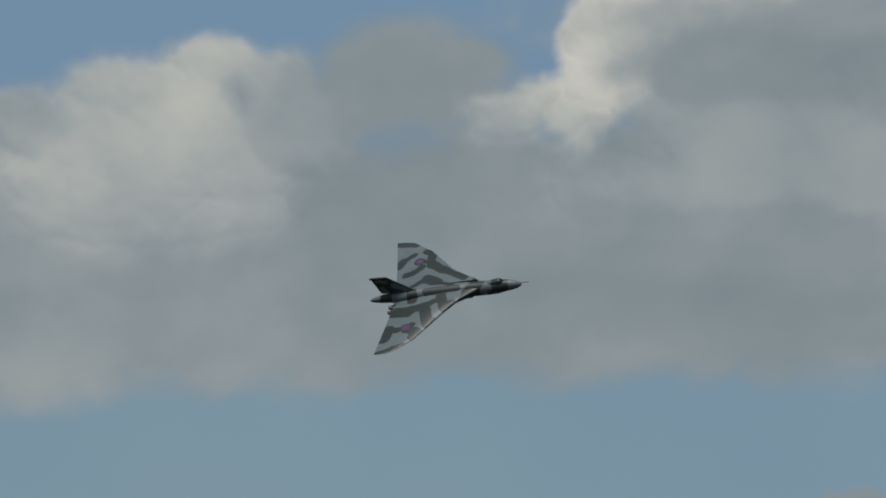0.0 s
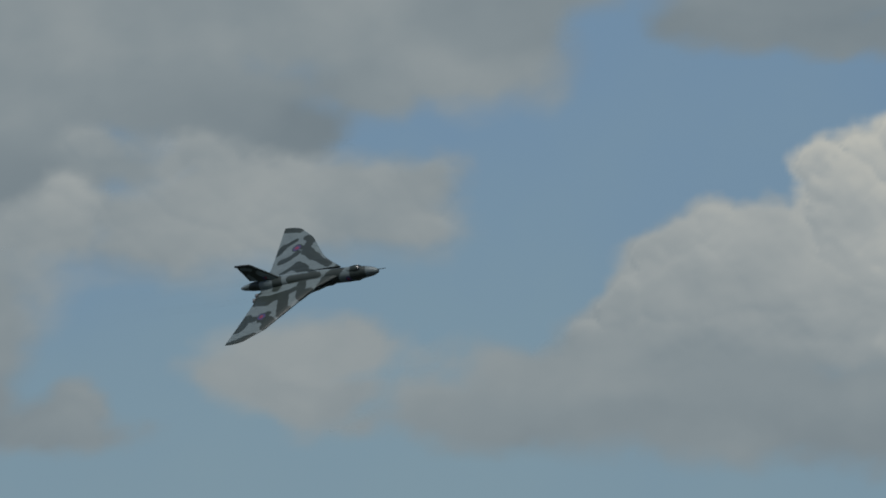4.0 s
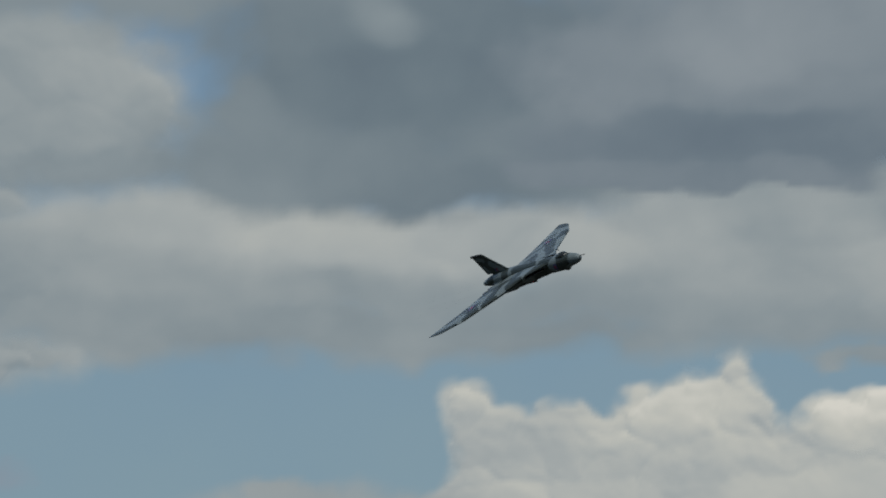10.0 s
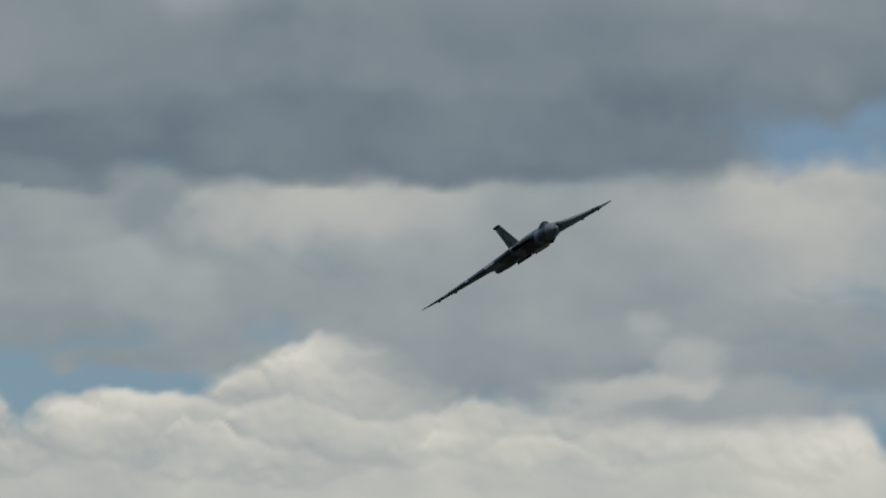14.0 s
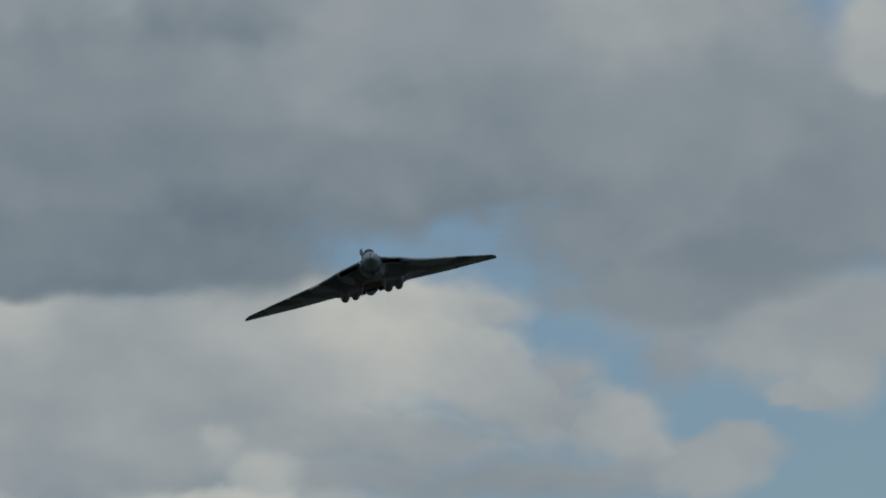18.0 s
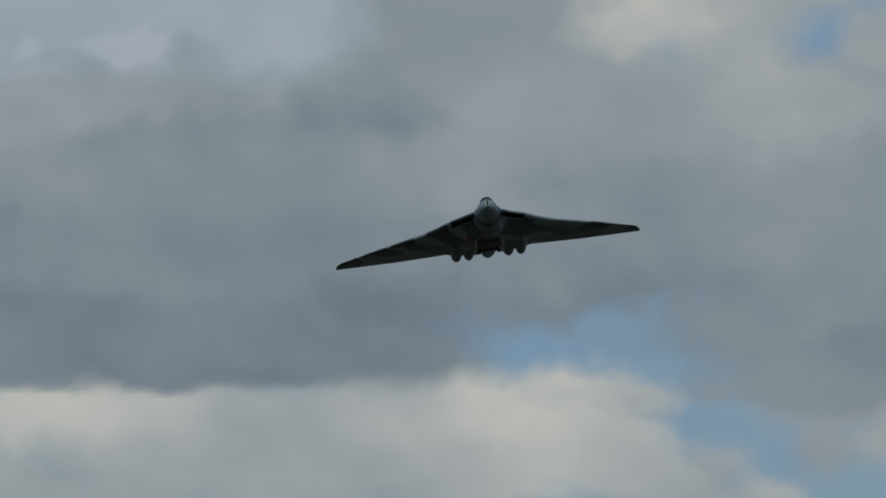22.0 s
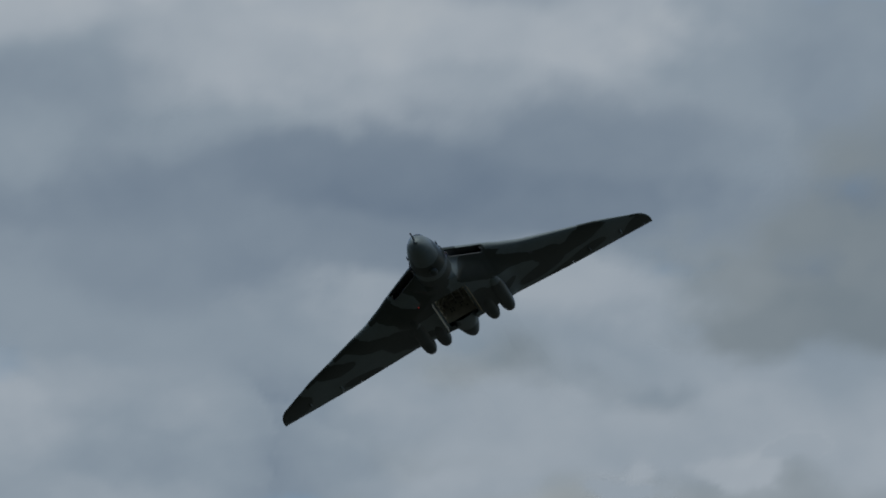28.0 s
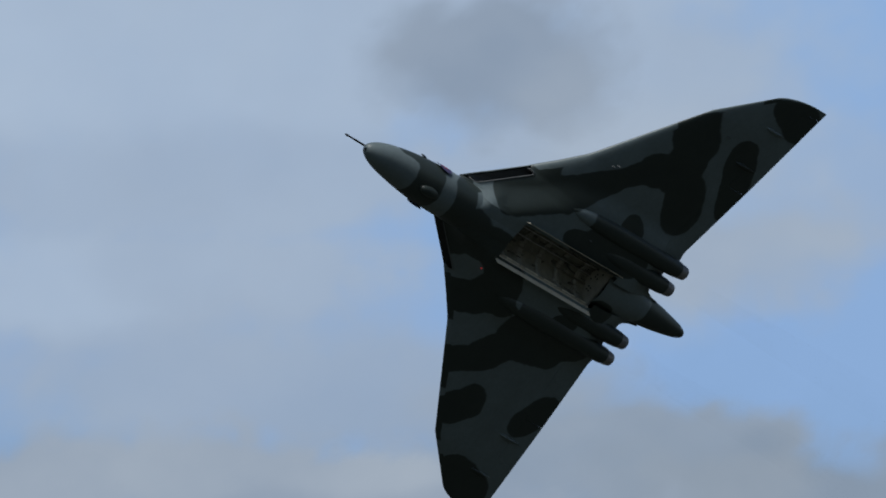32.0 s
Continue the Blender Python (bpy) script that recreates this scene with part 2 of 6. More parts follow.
def cloud(label, vapour, dist, soft, relief, *puffs):
    """A cloud bank: puffs of azimuth, elevation, half width, half height (degrees) and brightness, frayed by noise."""
    p = np.array(puffs)
    crisp = 1.0 - min(1.0, soft)
    step = 0.013 if soft < 0.65 else 0.02
    edge = float(np.interp(soft, (0.2, 0.5, 0.8, 1.0, 1.6, 3.5), (0.05, 0.10, 0.17, 0.21, 0.32, 0.6)))
    a0, a1 = (p[:, 0] - p[:, 2] * 1.4).min() - edge - 0.15, (p[:, 0] + p[:, 2] * 1.4).max() + edge + 0.15
    e0, e1 = (p[:, 1] - p[:, 3] * 1.4).min() - edge - 0.15, (p[:, 1] + p[:, 3] * 1.4).max() + edge + 0.15
    az, el = np.meshgrid(np.arange(a0, a1 + step, step), np.arange(e0, e1 + step, step))
    wx = az + 0.09 * fbm(az * 1.9 + 40, el * 2.4 + 11, 5) + 0.05 * crisp * fbm(az * 8, el * 8 + 70, 3)
    wy = el + 0.07 * fbm(az * 1.9 + 90, el * 2.4 + 57, 5) + 0.05 * crisp * fbm(az * 8 + 33, el * 8, 3)
    far = np.stack([((wx - ca) / rx) ** 2 + ((wy - ce) / ry) ** 2 for ca, ce, rx, ry, _ in p])
    owner = np.argmin(far + 0.5 * np.log(p[:, 2] * p[:, 3])[:, None, None], 0)
    least = far.min(0)
    body = np.exp(-1.6 * (far - least)).sum(0)
    reach = np.sqrt(np.maximum(least - np.log(body) / 1.6, 0.0))
    share = np.exp(-2.4 * (far - least)) / ((p[:, 2] * p[:, 3]) ** 0.35)[:, None, None]
    share /= share.sum(0)
    tone = np.einsum("kij,k->ij", share, p[:, 4])
    size = np.einsum("kij,k->ij", share, np.minimum(p[:, 2], p[:, 3]))
    under = np.clip(sum(w * (q[1] - wy) / q[3] for w, q in zip(share, p)), 0, 1)
    ball = (np.minimum(np.minimum(p[:, 2], p[:, 3]), 0.16)[:, None, None] * np.sqrt(np.maximum(0, 1.25 - far))).max(0)
    # depth inside the outline, in degrees
    depth = np.where(reach > 0, size * (1.0 - reach), size) + 0.05 * min(soft, 1.2) ** 2
    swell = billow(wx * 1.5 + 5, wy * 1.9 + 3, 2)
    heads = billow(wx * 3.4, wy * 4.0, 2)
    curls = billow(wx * 8.0 + 3, wy * 9.0 + 8, 2)
    wisps = fbm(az * 1.6, el * 2.1, 6, 0.5)
    streaks = fbm(az * 5.0 + 9, el * 6.0 + 4, 4, 0.5)
    top = 1.0 - 0.75 * under
    depth = depth + crisp * top * (0.10 * swell + 0.07 * heads + 0.03 * curls) + (0.03 + 0.06 * min(soft, 1.6)) * wisps + 0.04 * min(soft, 1.6) * streaks
    width = np.minimum(1.4 * size, edge) * (1.0 + 1.6 * crisp * under)
    x = np.clip(depth / width + 0.42, 0, 1)
    rim = np.minimum(np.minimum(az - a0, a1 - az), np.minimum(el - e0, e1 - el))
    cover = x * x * (3 - 2 * x) * np.clip(rim / 0.12, 0, 1) * np.interp(soft, (1.5, 3.0), (1.0, 0.45))
    # light from above is put into the tone: upper slopes brighter, lower ones darker
    height = 0.10 * swell + crisp * (1.2 * ball + 0.08 * heads + 0.02 * curls) + 0.03 * wisps
    lit = np.tanh((-np.gradient(height, step, axis=0) * 0.9 - np.gradient(height, step, axis=1) * 0.35) * 1.0)
    shade = lit * (0.15 + 0.6 * crisp) + 0.3 * crisp * heads + 0.5 * swell + 0.7 * wisps + 0.16 * streaks
    tone = tone + relief / 255 * shade
    keep = cover > 0.004
    keep = keep[:-1, :-1] | keep[1:, :-1] | keep[:-1, 1:] | keep[1:, 1:]
    co = on_dome(az, el, dist - 40 * np.clip(height, -1, 1))
    for piece in pieces(keep):
        if piece.sum() < 60:
            continue
        # each cloud is one thing with its billows as parts
        whole = tagged(new("cloud"), label, "cloud", "clouds in the sky")
        base = co[:-1, :-1][piece].mean(0)
        whole.location = base
        cells = np.where(piece, owner[:-1, :-1], -1)
        for k in np.unique(cells[piece]):
            for lobe in pieces(cells == k):
                wide = np.pad(lobe, 1)
                ring = (wide[:-2, 1:-1] | wide[2:, 1:-1] | wide[1:-1, :-2] | wide[1:-1, 2:]) & piece & ~lobe
                if lobe.sum() < 160 and ring.any():
                    cells[lobe] = np.bincount(cells[ring]).argmax()
        for k in np.unique(cells[piece]):
            for lobe in pieces(cells == k):
                me = grid_mesh("billow", co - base, lobe, cover=cover, glow=tone)
                me.materials.append(vapour)
                new("billow", me).parent = whole


def backdrop():
    az, el = np.meshgrid(np.linspace(-14, 32, 93), np.linspace(0.6, 22, 45))
    me = grid_mesh("backdrop", on_dome(az, el, np.full(az.shape, 4950.0)), np.ones((44, 92), bool))
    me.materials.append(sky_material())
    tagged(new("backdrop", me), "clear pale blue sky behind the clouds", "sky", kind="structure")


backdrop()
cloud("wide grey cloud deck with soft flat base", VAPOUR, 4780, 1.2, 14,
      (-1.71, 6.04, 1.08, 0.37, 0.56), (-0.62, 6.02, 0.87, 0.39, 0.55), (0.47, 6.02, 0.87, 0.39, 0.54), (1.56, 6.02, 0.87, 0.41, 0.55),
      (-1.05, 5.68, 1.08, 0.15, 0.56), (0.25, 5.68, 1.08, 0.13, 0.55), (1.34, 5.74, 0.87, 0.13, 0.55), (-2.58, 6.02, 0.87, 0.54, 0.56),
      (-1.93, 5.65, 0.54, 0.20, 0.58), (-1.58, 5.63, 0.17, 0.13, 0.60),
)
cloud("sunlit cream cumulus cloud with grey hollows", VAPOUR, 4757, 0.55, 22,
      (-1.21, 6.59, 0.22, 0.14, 0.64), (-0.89, 6.67, 0.12, 0.13, 0.66), (-0.73, 6.63, 0.13, 0.11, 0.62), (-1.27, 6.39, 0.33, 0.22, 0.68),
      (-1.06, 6.48, 0.26, 0.20, 0.68), (-1.38, 6.26, 0.28, 0.17, 0.67), (-1.58, 6.48, 0.15, 0.11, 0.61), (-1.67, 6.54, 0.11, 0.07, 0.59),
      (-0.99, 6.33, 0.39, 0.20, 0.63), (-0.66, 6.44, 0.20, 0.15, 0.59), (-1.16, 6.15, 0.48, 0.13, 0.60), (-0.49, 6.38, 0.26, 0.10, 0.57),
      (-0.58, 6.64, 0.09, 0.09, 0.58), (-0.81, 6.57, 0.10, 0.07, 0.53),
)
cloud("dark grey ragged cloud in front of brighter ones", VAPOUR, 4734, 0.85, 10,
      (-0.10, 6.69, 0.24, 0.13, 0.54), (-0.31, 6.65, 0.15, 0.12, 0.55), (0.12, 6.60, 0.13, 0.12, 0.56), (-0.18, 6.53, 0.35, 0.09, 0.55),
      (-0.49, 6.53, 0.11, 0.08, 0.57), (0.08, 6.74, 0.09, 0.07, 0.55),
)
cloud("tall bright cream cumulus tower", VAPOUR, 4711, 0.38, 22,
      (0.86, 6.87, 0.24, 0.20, 0.79), (1.11, 6.98, 0.22, 0.13, 0.80), (0.59, 6.83, 0.11, 0.14, 0.77), (0.58, 6.65, 0.12, 0.14, 0.77),
      (0.71, 6.67, 0.13, 0.15, 0.78), (0.32, 6.57, 0.13, 0.07, 0.68), (0.49, 6.49, 0.16, 0.09, 0.71), (0.56, 6.41, 0.11, 0.07, 0.69),
      (0.21, 6.52, 0.11, 0.08, 0.62), (1.02, 7.13, 0.43, 0.13, 0.79), (1.35, 7.08, 0.26, 0.09, 0.75),
)
cloud("dark grey cumulus with ragged lit edges", VAPOUR, 4688, 0.55, 20,
      (1.35, 6.79, 0.17, 0.14, 0.55), (1.28, 6.67, 0.26, 0.17, 0.56), (0.97, 6.72, 0.10, 0.10, 0.58), (1.02, 6.59, 0.17, 0.14, 0.57),
      (0.86, 6.49, 0.13, 0.10, 0.60), (1.45, 6.59, 0.26, 0.24, 0.55), (1.19, 6.43, 0.33, 0.17, 0.57), (1.67, 6.69, 0.26, 0.28, 0.54),
      (0.76, 6.36, 0.17, 0.09, 0.57), (1.52, 6.30, 0.43, 0.17, 0.56), (0.69, 6.24, 0.26, 0.13, 0.56), (1.17, 6.24, 0.33, 0.11, 0.58),
      (1.65, 6.35, 0.13, 0.07, 0.61), (1.98, 6.52, 0.26, 0.30, 0.57),
)
cloud("grey cloud deck with pale mottled patches", VAPOUR, 4665, 1, 14,
      (1.25, 6.72, 0.43, 0.13, 0.54), (1.26, 6.35, 0.33, 0.17, 0.59), (1.65, 6.29, 0.43, 0.11, 0.59), (2.43, 6.25, 0.28, 0.11, 0.59),
      (1.91, 6.17, 0.17, 0.09, 0.60), (1.69, 5.86, 0.76, 0.11, 0.53), (2.61, 6.51, 0.24, 0.20, 0.53), (2.89, 6.42, 0.43, 0.24, 0.53),
      (3.44, 6.46, 0.54, 0.33, 0.54), (3.22, 6.70, 0.65, 0.11, 0.58), (3.00, 6.03, 0.54, 0.17, 0.54), (2.35, 6.01, 0.54, 0.13, 0.55),
      (1.26, 6.03, 0.54, 0.11, 0.55), (2.02, 5.73, 0.65, 0.07, 0.53), (2.13, 6.90, 1.08, 0.13, 0.57), (3.22, 6.88, 0.65, 0.11, 0.57),
)
cloud("bright cream patch high in the grey deck", VAPOUR, 4642, 0.8, 14,
      (2.17, 6.53, 0.17, 0.16, 0.64), (2.26, 6.66, 0.13, 0.13, 0.63), (2.06, 6.46, 0.11, 0.11, 0.62), (2.28, 6.42, 0.09, 0.09, 0.62),
)
cloud("soft grey cloud mass with paler folds", VAPOUR, 4619, 1, 14,
      (4.20, 6.53, 0.20, 0.17, 0.60), (3.87, 6.66, 0.43, 0.13, 0.59), (4.09, 6.09, 0.33, 0.15, 0.53), (3.44, 6.07, 0.43, 0.17, 0.55),
      (3.76, 5.92, 0.43, 0.22, 0.56), (4.31, 6.27, 0.43, 0.15, 0.54), (4.64, 6.46, 0.43, 0.26, 0.58), (3.50, 5.83, 0.33, 0.13, 0.55),
      (3.83, 5.81, 0.30, 0.13, 0.56),
)
cloud("low bright cumulus heads below the deck", VAPOUR, 4596, 0.35, 20,
      (2.30, 5.10, 0.16, 0.13, 0.65), (2.17, 4.97, 0.14, 0.15, 0.64), (2.43, 4.95, 0.20, 0.13, 0.64), (2.54, 4.99, 0.10, 0.08, 0.65),
      (2.85, 5.03, 0.11, 0.09, 0.65), (2.74, 4.92, 0.17, 0.10, 0.64), (2.35, 4.84, 0.43, 0.13, 0.64), (3.65, 4.88, 0.11, 0.04, 0.60),
)
cloud("dim grey cumulus behind low bright heads", VAPOUR, 4573, 0.7, 12,
      (3.22, 5.00, 0.22, 0.11, 0.55), (3.39, 4.93, 0.17, 0.10, 0.56), (3.12, 5.05, 0.08, 0.05, 0.59), (3.11, 4.90, 0.17, 0.09, 0.57),
      (3.61, 4.88, 0.20, 0.05, 0.57),
)
cloud("thin grey cloud wisps below the deck", VAPOUR, 4550, 1.3, 8,
      (3.00, 5.38, 0.37, 0.07, 0.55), (3.22, 5.27, 0.24, 0.06, 0.52), (3.50, 5.29, 0.17, 0.06, 0.53), (2.83, 5.34, 0.20, 0.06, 0.55),
      (3.39, 5.40, 0.09, 0.06, 0.55), (1.65, 4.91, 0.08, 0.03, 0.54), (2.74, 5.64, 0.33, 0.05, 0.53),
)
cloud("broad pale grey cloud layer with darker base", VAPOUR, 4527, 1, 14,
      (4.16, 6.74, 0.43, 0.28, 0.59), (4.16, 6.48, 0.37, 0.22, 0.58), (4.70, 6.79, 0.54, 0.22, 0.57), (5.47, 6.79, 0.65, 0.20, 0.56),
      (6.01, 6.81, 0.33, 0.13, 0.57), (6.45, 6.72, 0.50, 0.17, 0.55), (6.75, 6.66, 0.26, 0.13, 0.55), (5.47, 6.51, 0.54, 0.13, 0.53),
      (6.30, 6.56, 0.33, 0.08, 0.54), (4.70, 6.49, 0.43, 0.17, 0.54), (4.92, 6.20, 0.33, 0.17, 0.52), (4.27, 6.16, 0.43, 0.20, 0.53),
      (3.61, 6.37, 0.43, 0.26, 0.55), (5.47, 7.01, 1.08, 0.17, 0.57), (5.73, 6.29, 0.13, 0.09, 0.55), (5.16, 6.27, 0.17, 0.11, 0.54),
      (5.38, 6.23, 0.13, 0.09, 0.56),
)
cloud("dark blue-grey cloud shred", VAPOUR, 4504, 1.1, 8,
      (5.95, 6.37, 0.13, 0.08, 0.49), (5.79, 6.40, 0.20, 0.07, 0.52), (4.81, 6.12, 0.26, 0.11, 0.51), (6.78, 6.80, 0.17, 0.09, 0.53),
)
cloud("ragged pale cloud band with lit upper edge", VAPOUR, 4481, 0.6, 16,
      (5.51, 6.24, 0.10, 0.08, 0.60), (5.12, 6.08, 0.12, 0.08, 0.61), (5.33, 6.05, 0.22, 0.08, 0.59), (5.79, 6.12, 0.33, 0.14, 0.58),
      (6.23, 6.12, 0.30, 0.13, 0.57), (6.43, 6.01, 0.20, 0.10, 0.57), (6.01, 5.99, 0.26, 0.10, 0.57), (4.99, 5.96, 0.26, 0.13, 0.59),
      (5.47, 5.94, 0.33, 0.10, 0.57), (5.25, 6.31, 0.11, 0.07, 0.57), (5.64, 6.27, 0.11, 0.07, 0.58), (6.51, 6.18, 0.13, 0.09, 0.56),
)
cloud("grey and cream broken cloud with a dark base", VAPOUR, 4458, 0.75, 16,
      (4.48, 5.88, 0.43, 0.17, 0.59), (4.31, 5.86, 0.33, 0.16, 0.58), (4.27, 5.62, 0.37, 0.20, 0.60), (4.49, 5.40, 0.20, 0.16, 0.60),
      (4.16, 5.44, 0.22, 0.17, 0.58), (4.86, 5.53, 0.12, 0.16, 0.55), (4.16, 5.20, 0.39, 0.08, 0.52), (4.59, 5.22, 0.33, 0.06, 0.53),
      (4.81, 5.31, 0.13, 0.12, 0.53), (5.07, 5.24, 0.11, 0.07, 0.53), (5.17, 5.31, 0.06, 0.06, 0.54), (4.90, 5.18, 0.24, 0.04, 0.53),
      (4.07, 5.12, 0.20, 0.04, 0.52), (4.77, 5.75, 0.22, 0.13, 0.57),
)
cloud("small cream cloud alone in the blue", VAPOUR, 4435, 0.8, 10,
      (5.99, 5.51, 0.20, 0.09, 0.59), (5.81, 5.42, 0.15, 0.07, 0.57), (6.14, 5.53, 0.15, 0.07, 0.58), (6.01, 5.37, 0.17, 0.05, 0.56),
)
cloud("pale cloud tail with flat grey base", VAPOUR, 4412, 0.7, 12,
      (6.66, 5.31, 0.28, 0.07, 0.57), (6.99, 5.40, 0.24, 0.07, 0.58), (7.21, 5.36, 0.33, 0.10, 0.58), (6.88, 5.26, 0.50, 0.05, 0.56),
      (7.30, 5.70, 0.08, 0.16, 0.60), (7.21, 5.53, 0.12, 0.10, 0.59), (7.43, 5.57, 0.13, 0.20, 0.60),
)
cloud("soft grey cloud remnant high in the blue", VAPOUR, 4389, 0.95, 10,
      (7.97, 6.90, 0.48, 0.11, 0.52), (8.41, 6.92, 0.48, 0.12, 0.52), (7.86, 6.79, 0.41, 0.07, 0.50), (8.78, 6.95, 0.20, 0.10, 0.51),
      (6.92, 6.89, 0.15, 0.13, 0.53), (7.01, 6.98, 0.24, 0.10, 0.54), (8.28, 6.74, 0.43, 0.05, 0.51),
)
cloud("soft dark cloud remnant high in the blue", VAPOUR, 4366, 0.95, 10,
      (9.39, 6.82, 0.11, 0.11, 0.49), (9.48, 6.72, 0.14, 0.07, 0.49), (10.22, 6.87, 0.26, 0.16, 0.52), (9.28, 6.69, 0.07, 0.05, 0.49),
      (9.78, 6.76, 0.17, 0.03, 0.53), (10.37, 6.94, 0.33, 0.17, 0.52),
)
cloud("sunlit cumulus shoulder with rounded heads", VAPOUR, 4343, 0.45, 18,
      (7.60, 6.01, 0.08, 0.07, 0.61), (7.47, 5.94, 0.13, 0.09, 0.60), (7.38, 5.86, 0.10, 0.12, 0.59), (7.30, 5.68, 0.12, 0.13, 0.57),
      (7.80, 5.96, 0.20, 0.10, 0.61), (7.93, 5.81, 0.35, 0.20, 0.61), (7.58, 5.73, 0.28, 0.20, 0.59), (7.64, 5.55, 0.43, 0.15, 0.56),
      (8.19, 5.64, 0.43, 0.17, 0.59), (7.23, 5.53, 0.20, 0.11, 0.56),
)
cloud("huge sunlit cumulus dome with grey base", VAPOUR, 4320, 0.33, 22,
      (8.10, 6.16, 0.14, 0.14, 0.67), (8.04, 6.24, 0.09, 0.08, 0.66), (8.23, 6.25, 0.13, 0.10, 0.67), (8.41, 6.30, 0.14, 0.12, 0.69),
      (8.44, 6.36, 0.07, 0.07, 0.69), (8.30, 6.31, 0.08, 0.06, 0.67), (8.73, 6.34, 0.14, 0.10, 0.71), (8.97, 6.36, 0.17, 0.10, 0.71),
      (9.19, 6.38, 0.13, 0.09, 0.71), (9.41, 6.31, 0.15, 0.11, 0.70), (9.56, 6.22, 0.13, 0.11, 0.69), (9.63, 6.17, 0.08, 0.10, 0.67),
      (9.06, 6.16, 0.43, 0.24, 0.69), (8.63, 6.10, 0.35, 0.24, 0.67), (8.30, 6.01, 0.30, 0.20, 0.65), (9.39, 5.99, 0.28, 0.26, 0.66),
      (9.06, 5.83, 0.43, 0.26, 0.68), (8.73, 5.62, 0.43, 0.22, 0.64), (8.12, 6.05, 0.15, 0.09, 0.63),
)
cloud("bright puffy flank of the big cumulus", VAPOUR, 4297, 0.36, 20,
      (9.80, 6.09, 0.10, 0.08, 0.67), (9.93, 5.99, 0.12, 0.10, 0.68), (10.00, 5.88, 0.16, 0.12, 0.69), (9.82, 5.81, 0.24, 0.20, 0.68),
      (9.61, 5.55, 0.30, 0.17, 0.64), (9.93, 5.55, 0.26, 0.20, 0.67), (9.50, 5.81, 0.26, 0.20, 0.64), (9.17, 5.55, 0.35, 0.20, 0.67),
      (10.15, 5.80, 0.17, 0.11, 0.69), (10.27, 5.94, 0.12, 0.09, 0.65), (10.22, 5.64, 0.24, 0.17, 0.67), (10.19, 5.46, 0.28, 0.13, 0.64),
      (10.41, 5.81, 0.20, 0.15, 0.66),
)
cloud("flat grey cumulus base in shade", VAPOUR, 4274, 0.95, 12,
      (7.32, 5.41, 0.43, 0.09, 0.56), (7.97, 5.37, 0.54, 0.10, 0.54), (8.63, 5.35, 0.54, 0.10, 0.52), (9.06, 5.33, 0.54, 0.10, 0.51),
      (9.61, 5.35, 0.43, 0.08, 0.55), (7.54, 5.25, 0.76, 0.10, 0.53), (8.41, 5.23, 0.76, 0.10, 0.51), (9.28, 5.19, 0.76, 0.09, 0.49),
      (10.04, 5.23, 0.54, 0.09, 0.51), (7.06, 5.39, 0.26, 0.09, 0.56), (6.93, 5.31, 0.22, 0.08, 0.55), (10.21, 5.33, 0.28, 0.08, 0.59),
      (9.61, 5.18, 0.33, 0.07, 0.47),
)
cloud("long cream cloud band with shaded flat base", VAPOUR, 4251, 0.75, 14,
      (11.71, 5.92, 0.43, 0.15, 0.64), (12.14, 5.90, 0.43, 0.14, 0.66), (12.69, 5.84, 0.43, 0.14, 0.67), (13.12, 5.83, 0.43, 0.14, 0.65),
      (13.56, 5.85, 0.43, 0.14, 0.66), (11.49, 5.78, 0.33, 0.13, 0.59), (11.92, 5.73, 0.54, 0.11, 0.58), (12.58, 5.65, 0.65, 0.11, 0.56),
      (13.34, 5.61, 0.65, 0.11, 0.55), (11.71, 5.58, 0.54, 0.09, 0.54), (12.36, 5.50, 0.65, 0.06, 0.53), (13.23, 5.48, 0.76, 0.06, 0.54),
      (11.05, 5.81, 0.33, 0.15, 0.57), (13.99, 5.65, 0.54, 0.15, 0.57),
)
cloud("sunlit cream cumulus with grey front", VAPOUR, 4228, 0.4, 22,
      (10.46, 5.85, 0.12, 0.14, 0.69), (10.53, 6.00, 0.16, 0.06, 0.66), (10.77, 6.00, 0.14, 0.05, 0.65), (11.21, 6.03, 0.07, 0.05, 0.63),
      (11.12, 5.98, 0.13, 0.05, 0.60), (10.41, 5.59, 0.09, 0.10, 0.64), (10.18, 5.91, 0.24, 0.17, 0.68), (10.57, 5.36, 0.28, 0.11, 0.63),
      (10.84, 5.33, 0.33, 0.10, 0.60), (10.53, 5.24, 0.33, 0.07, 0.59), (11.12, 5.33, 0.22, 0.08, 0.57), (11.27, 5.38, 0.15, 0.05, 0.54),
      (10.18, 5.33, 0.33, 0.15, 0.63), (10.07, 5.59, 0.33, 0.17, 0.66), (11.05, 6.00, 0.17, 0.07, 0.62), (11.27, 6.00, 0.11, 0.05, 0.59),
)
cloud("dark grey cumulus standing before a bright band", VAPOUR, 4205, 0.5, 14,
      (10.79, 5.65, 0.26, 0.16, 0.53), (10.64, 5.81, 0.10, 0.08, 0.58), (10.94, 5.78, 0.22, 0.13, 0.57), (11.01, 5.61, 0.33, 0.11, 0.54),
      (10.75, 5.52, 0.22, 0.08, 0.53), (10.88, 5.87, 0.13, 0.07, 0.59), (11.23, 5.70, 0.26, 0.11, 0.56),
)
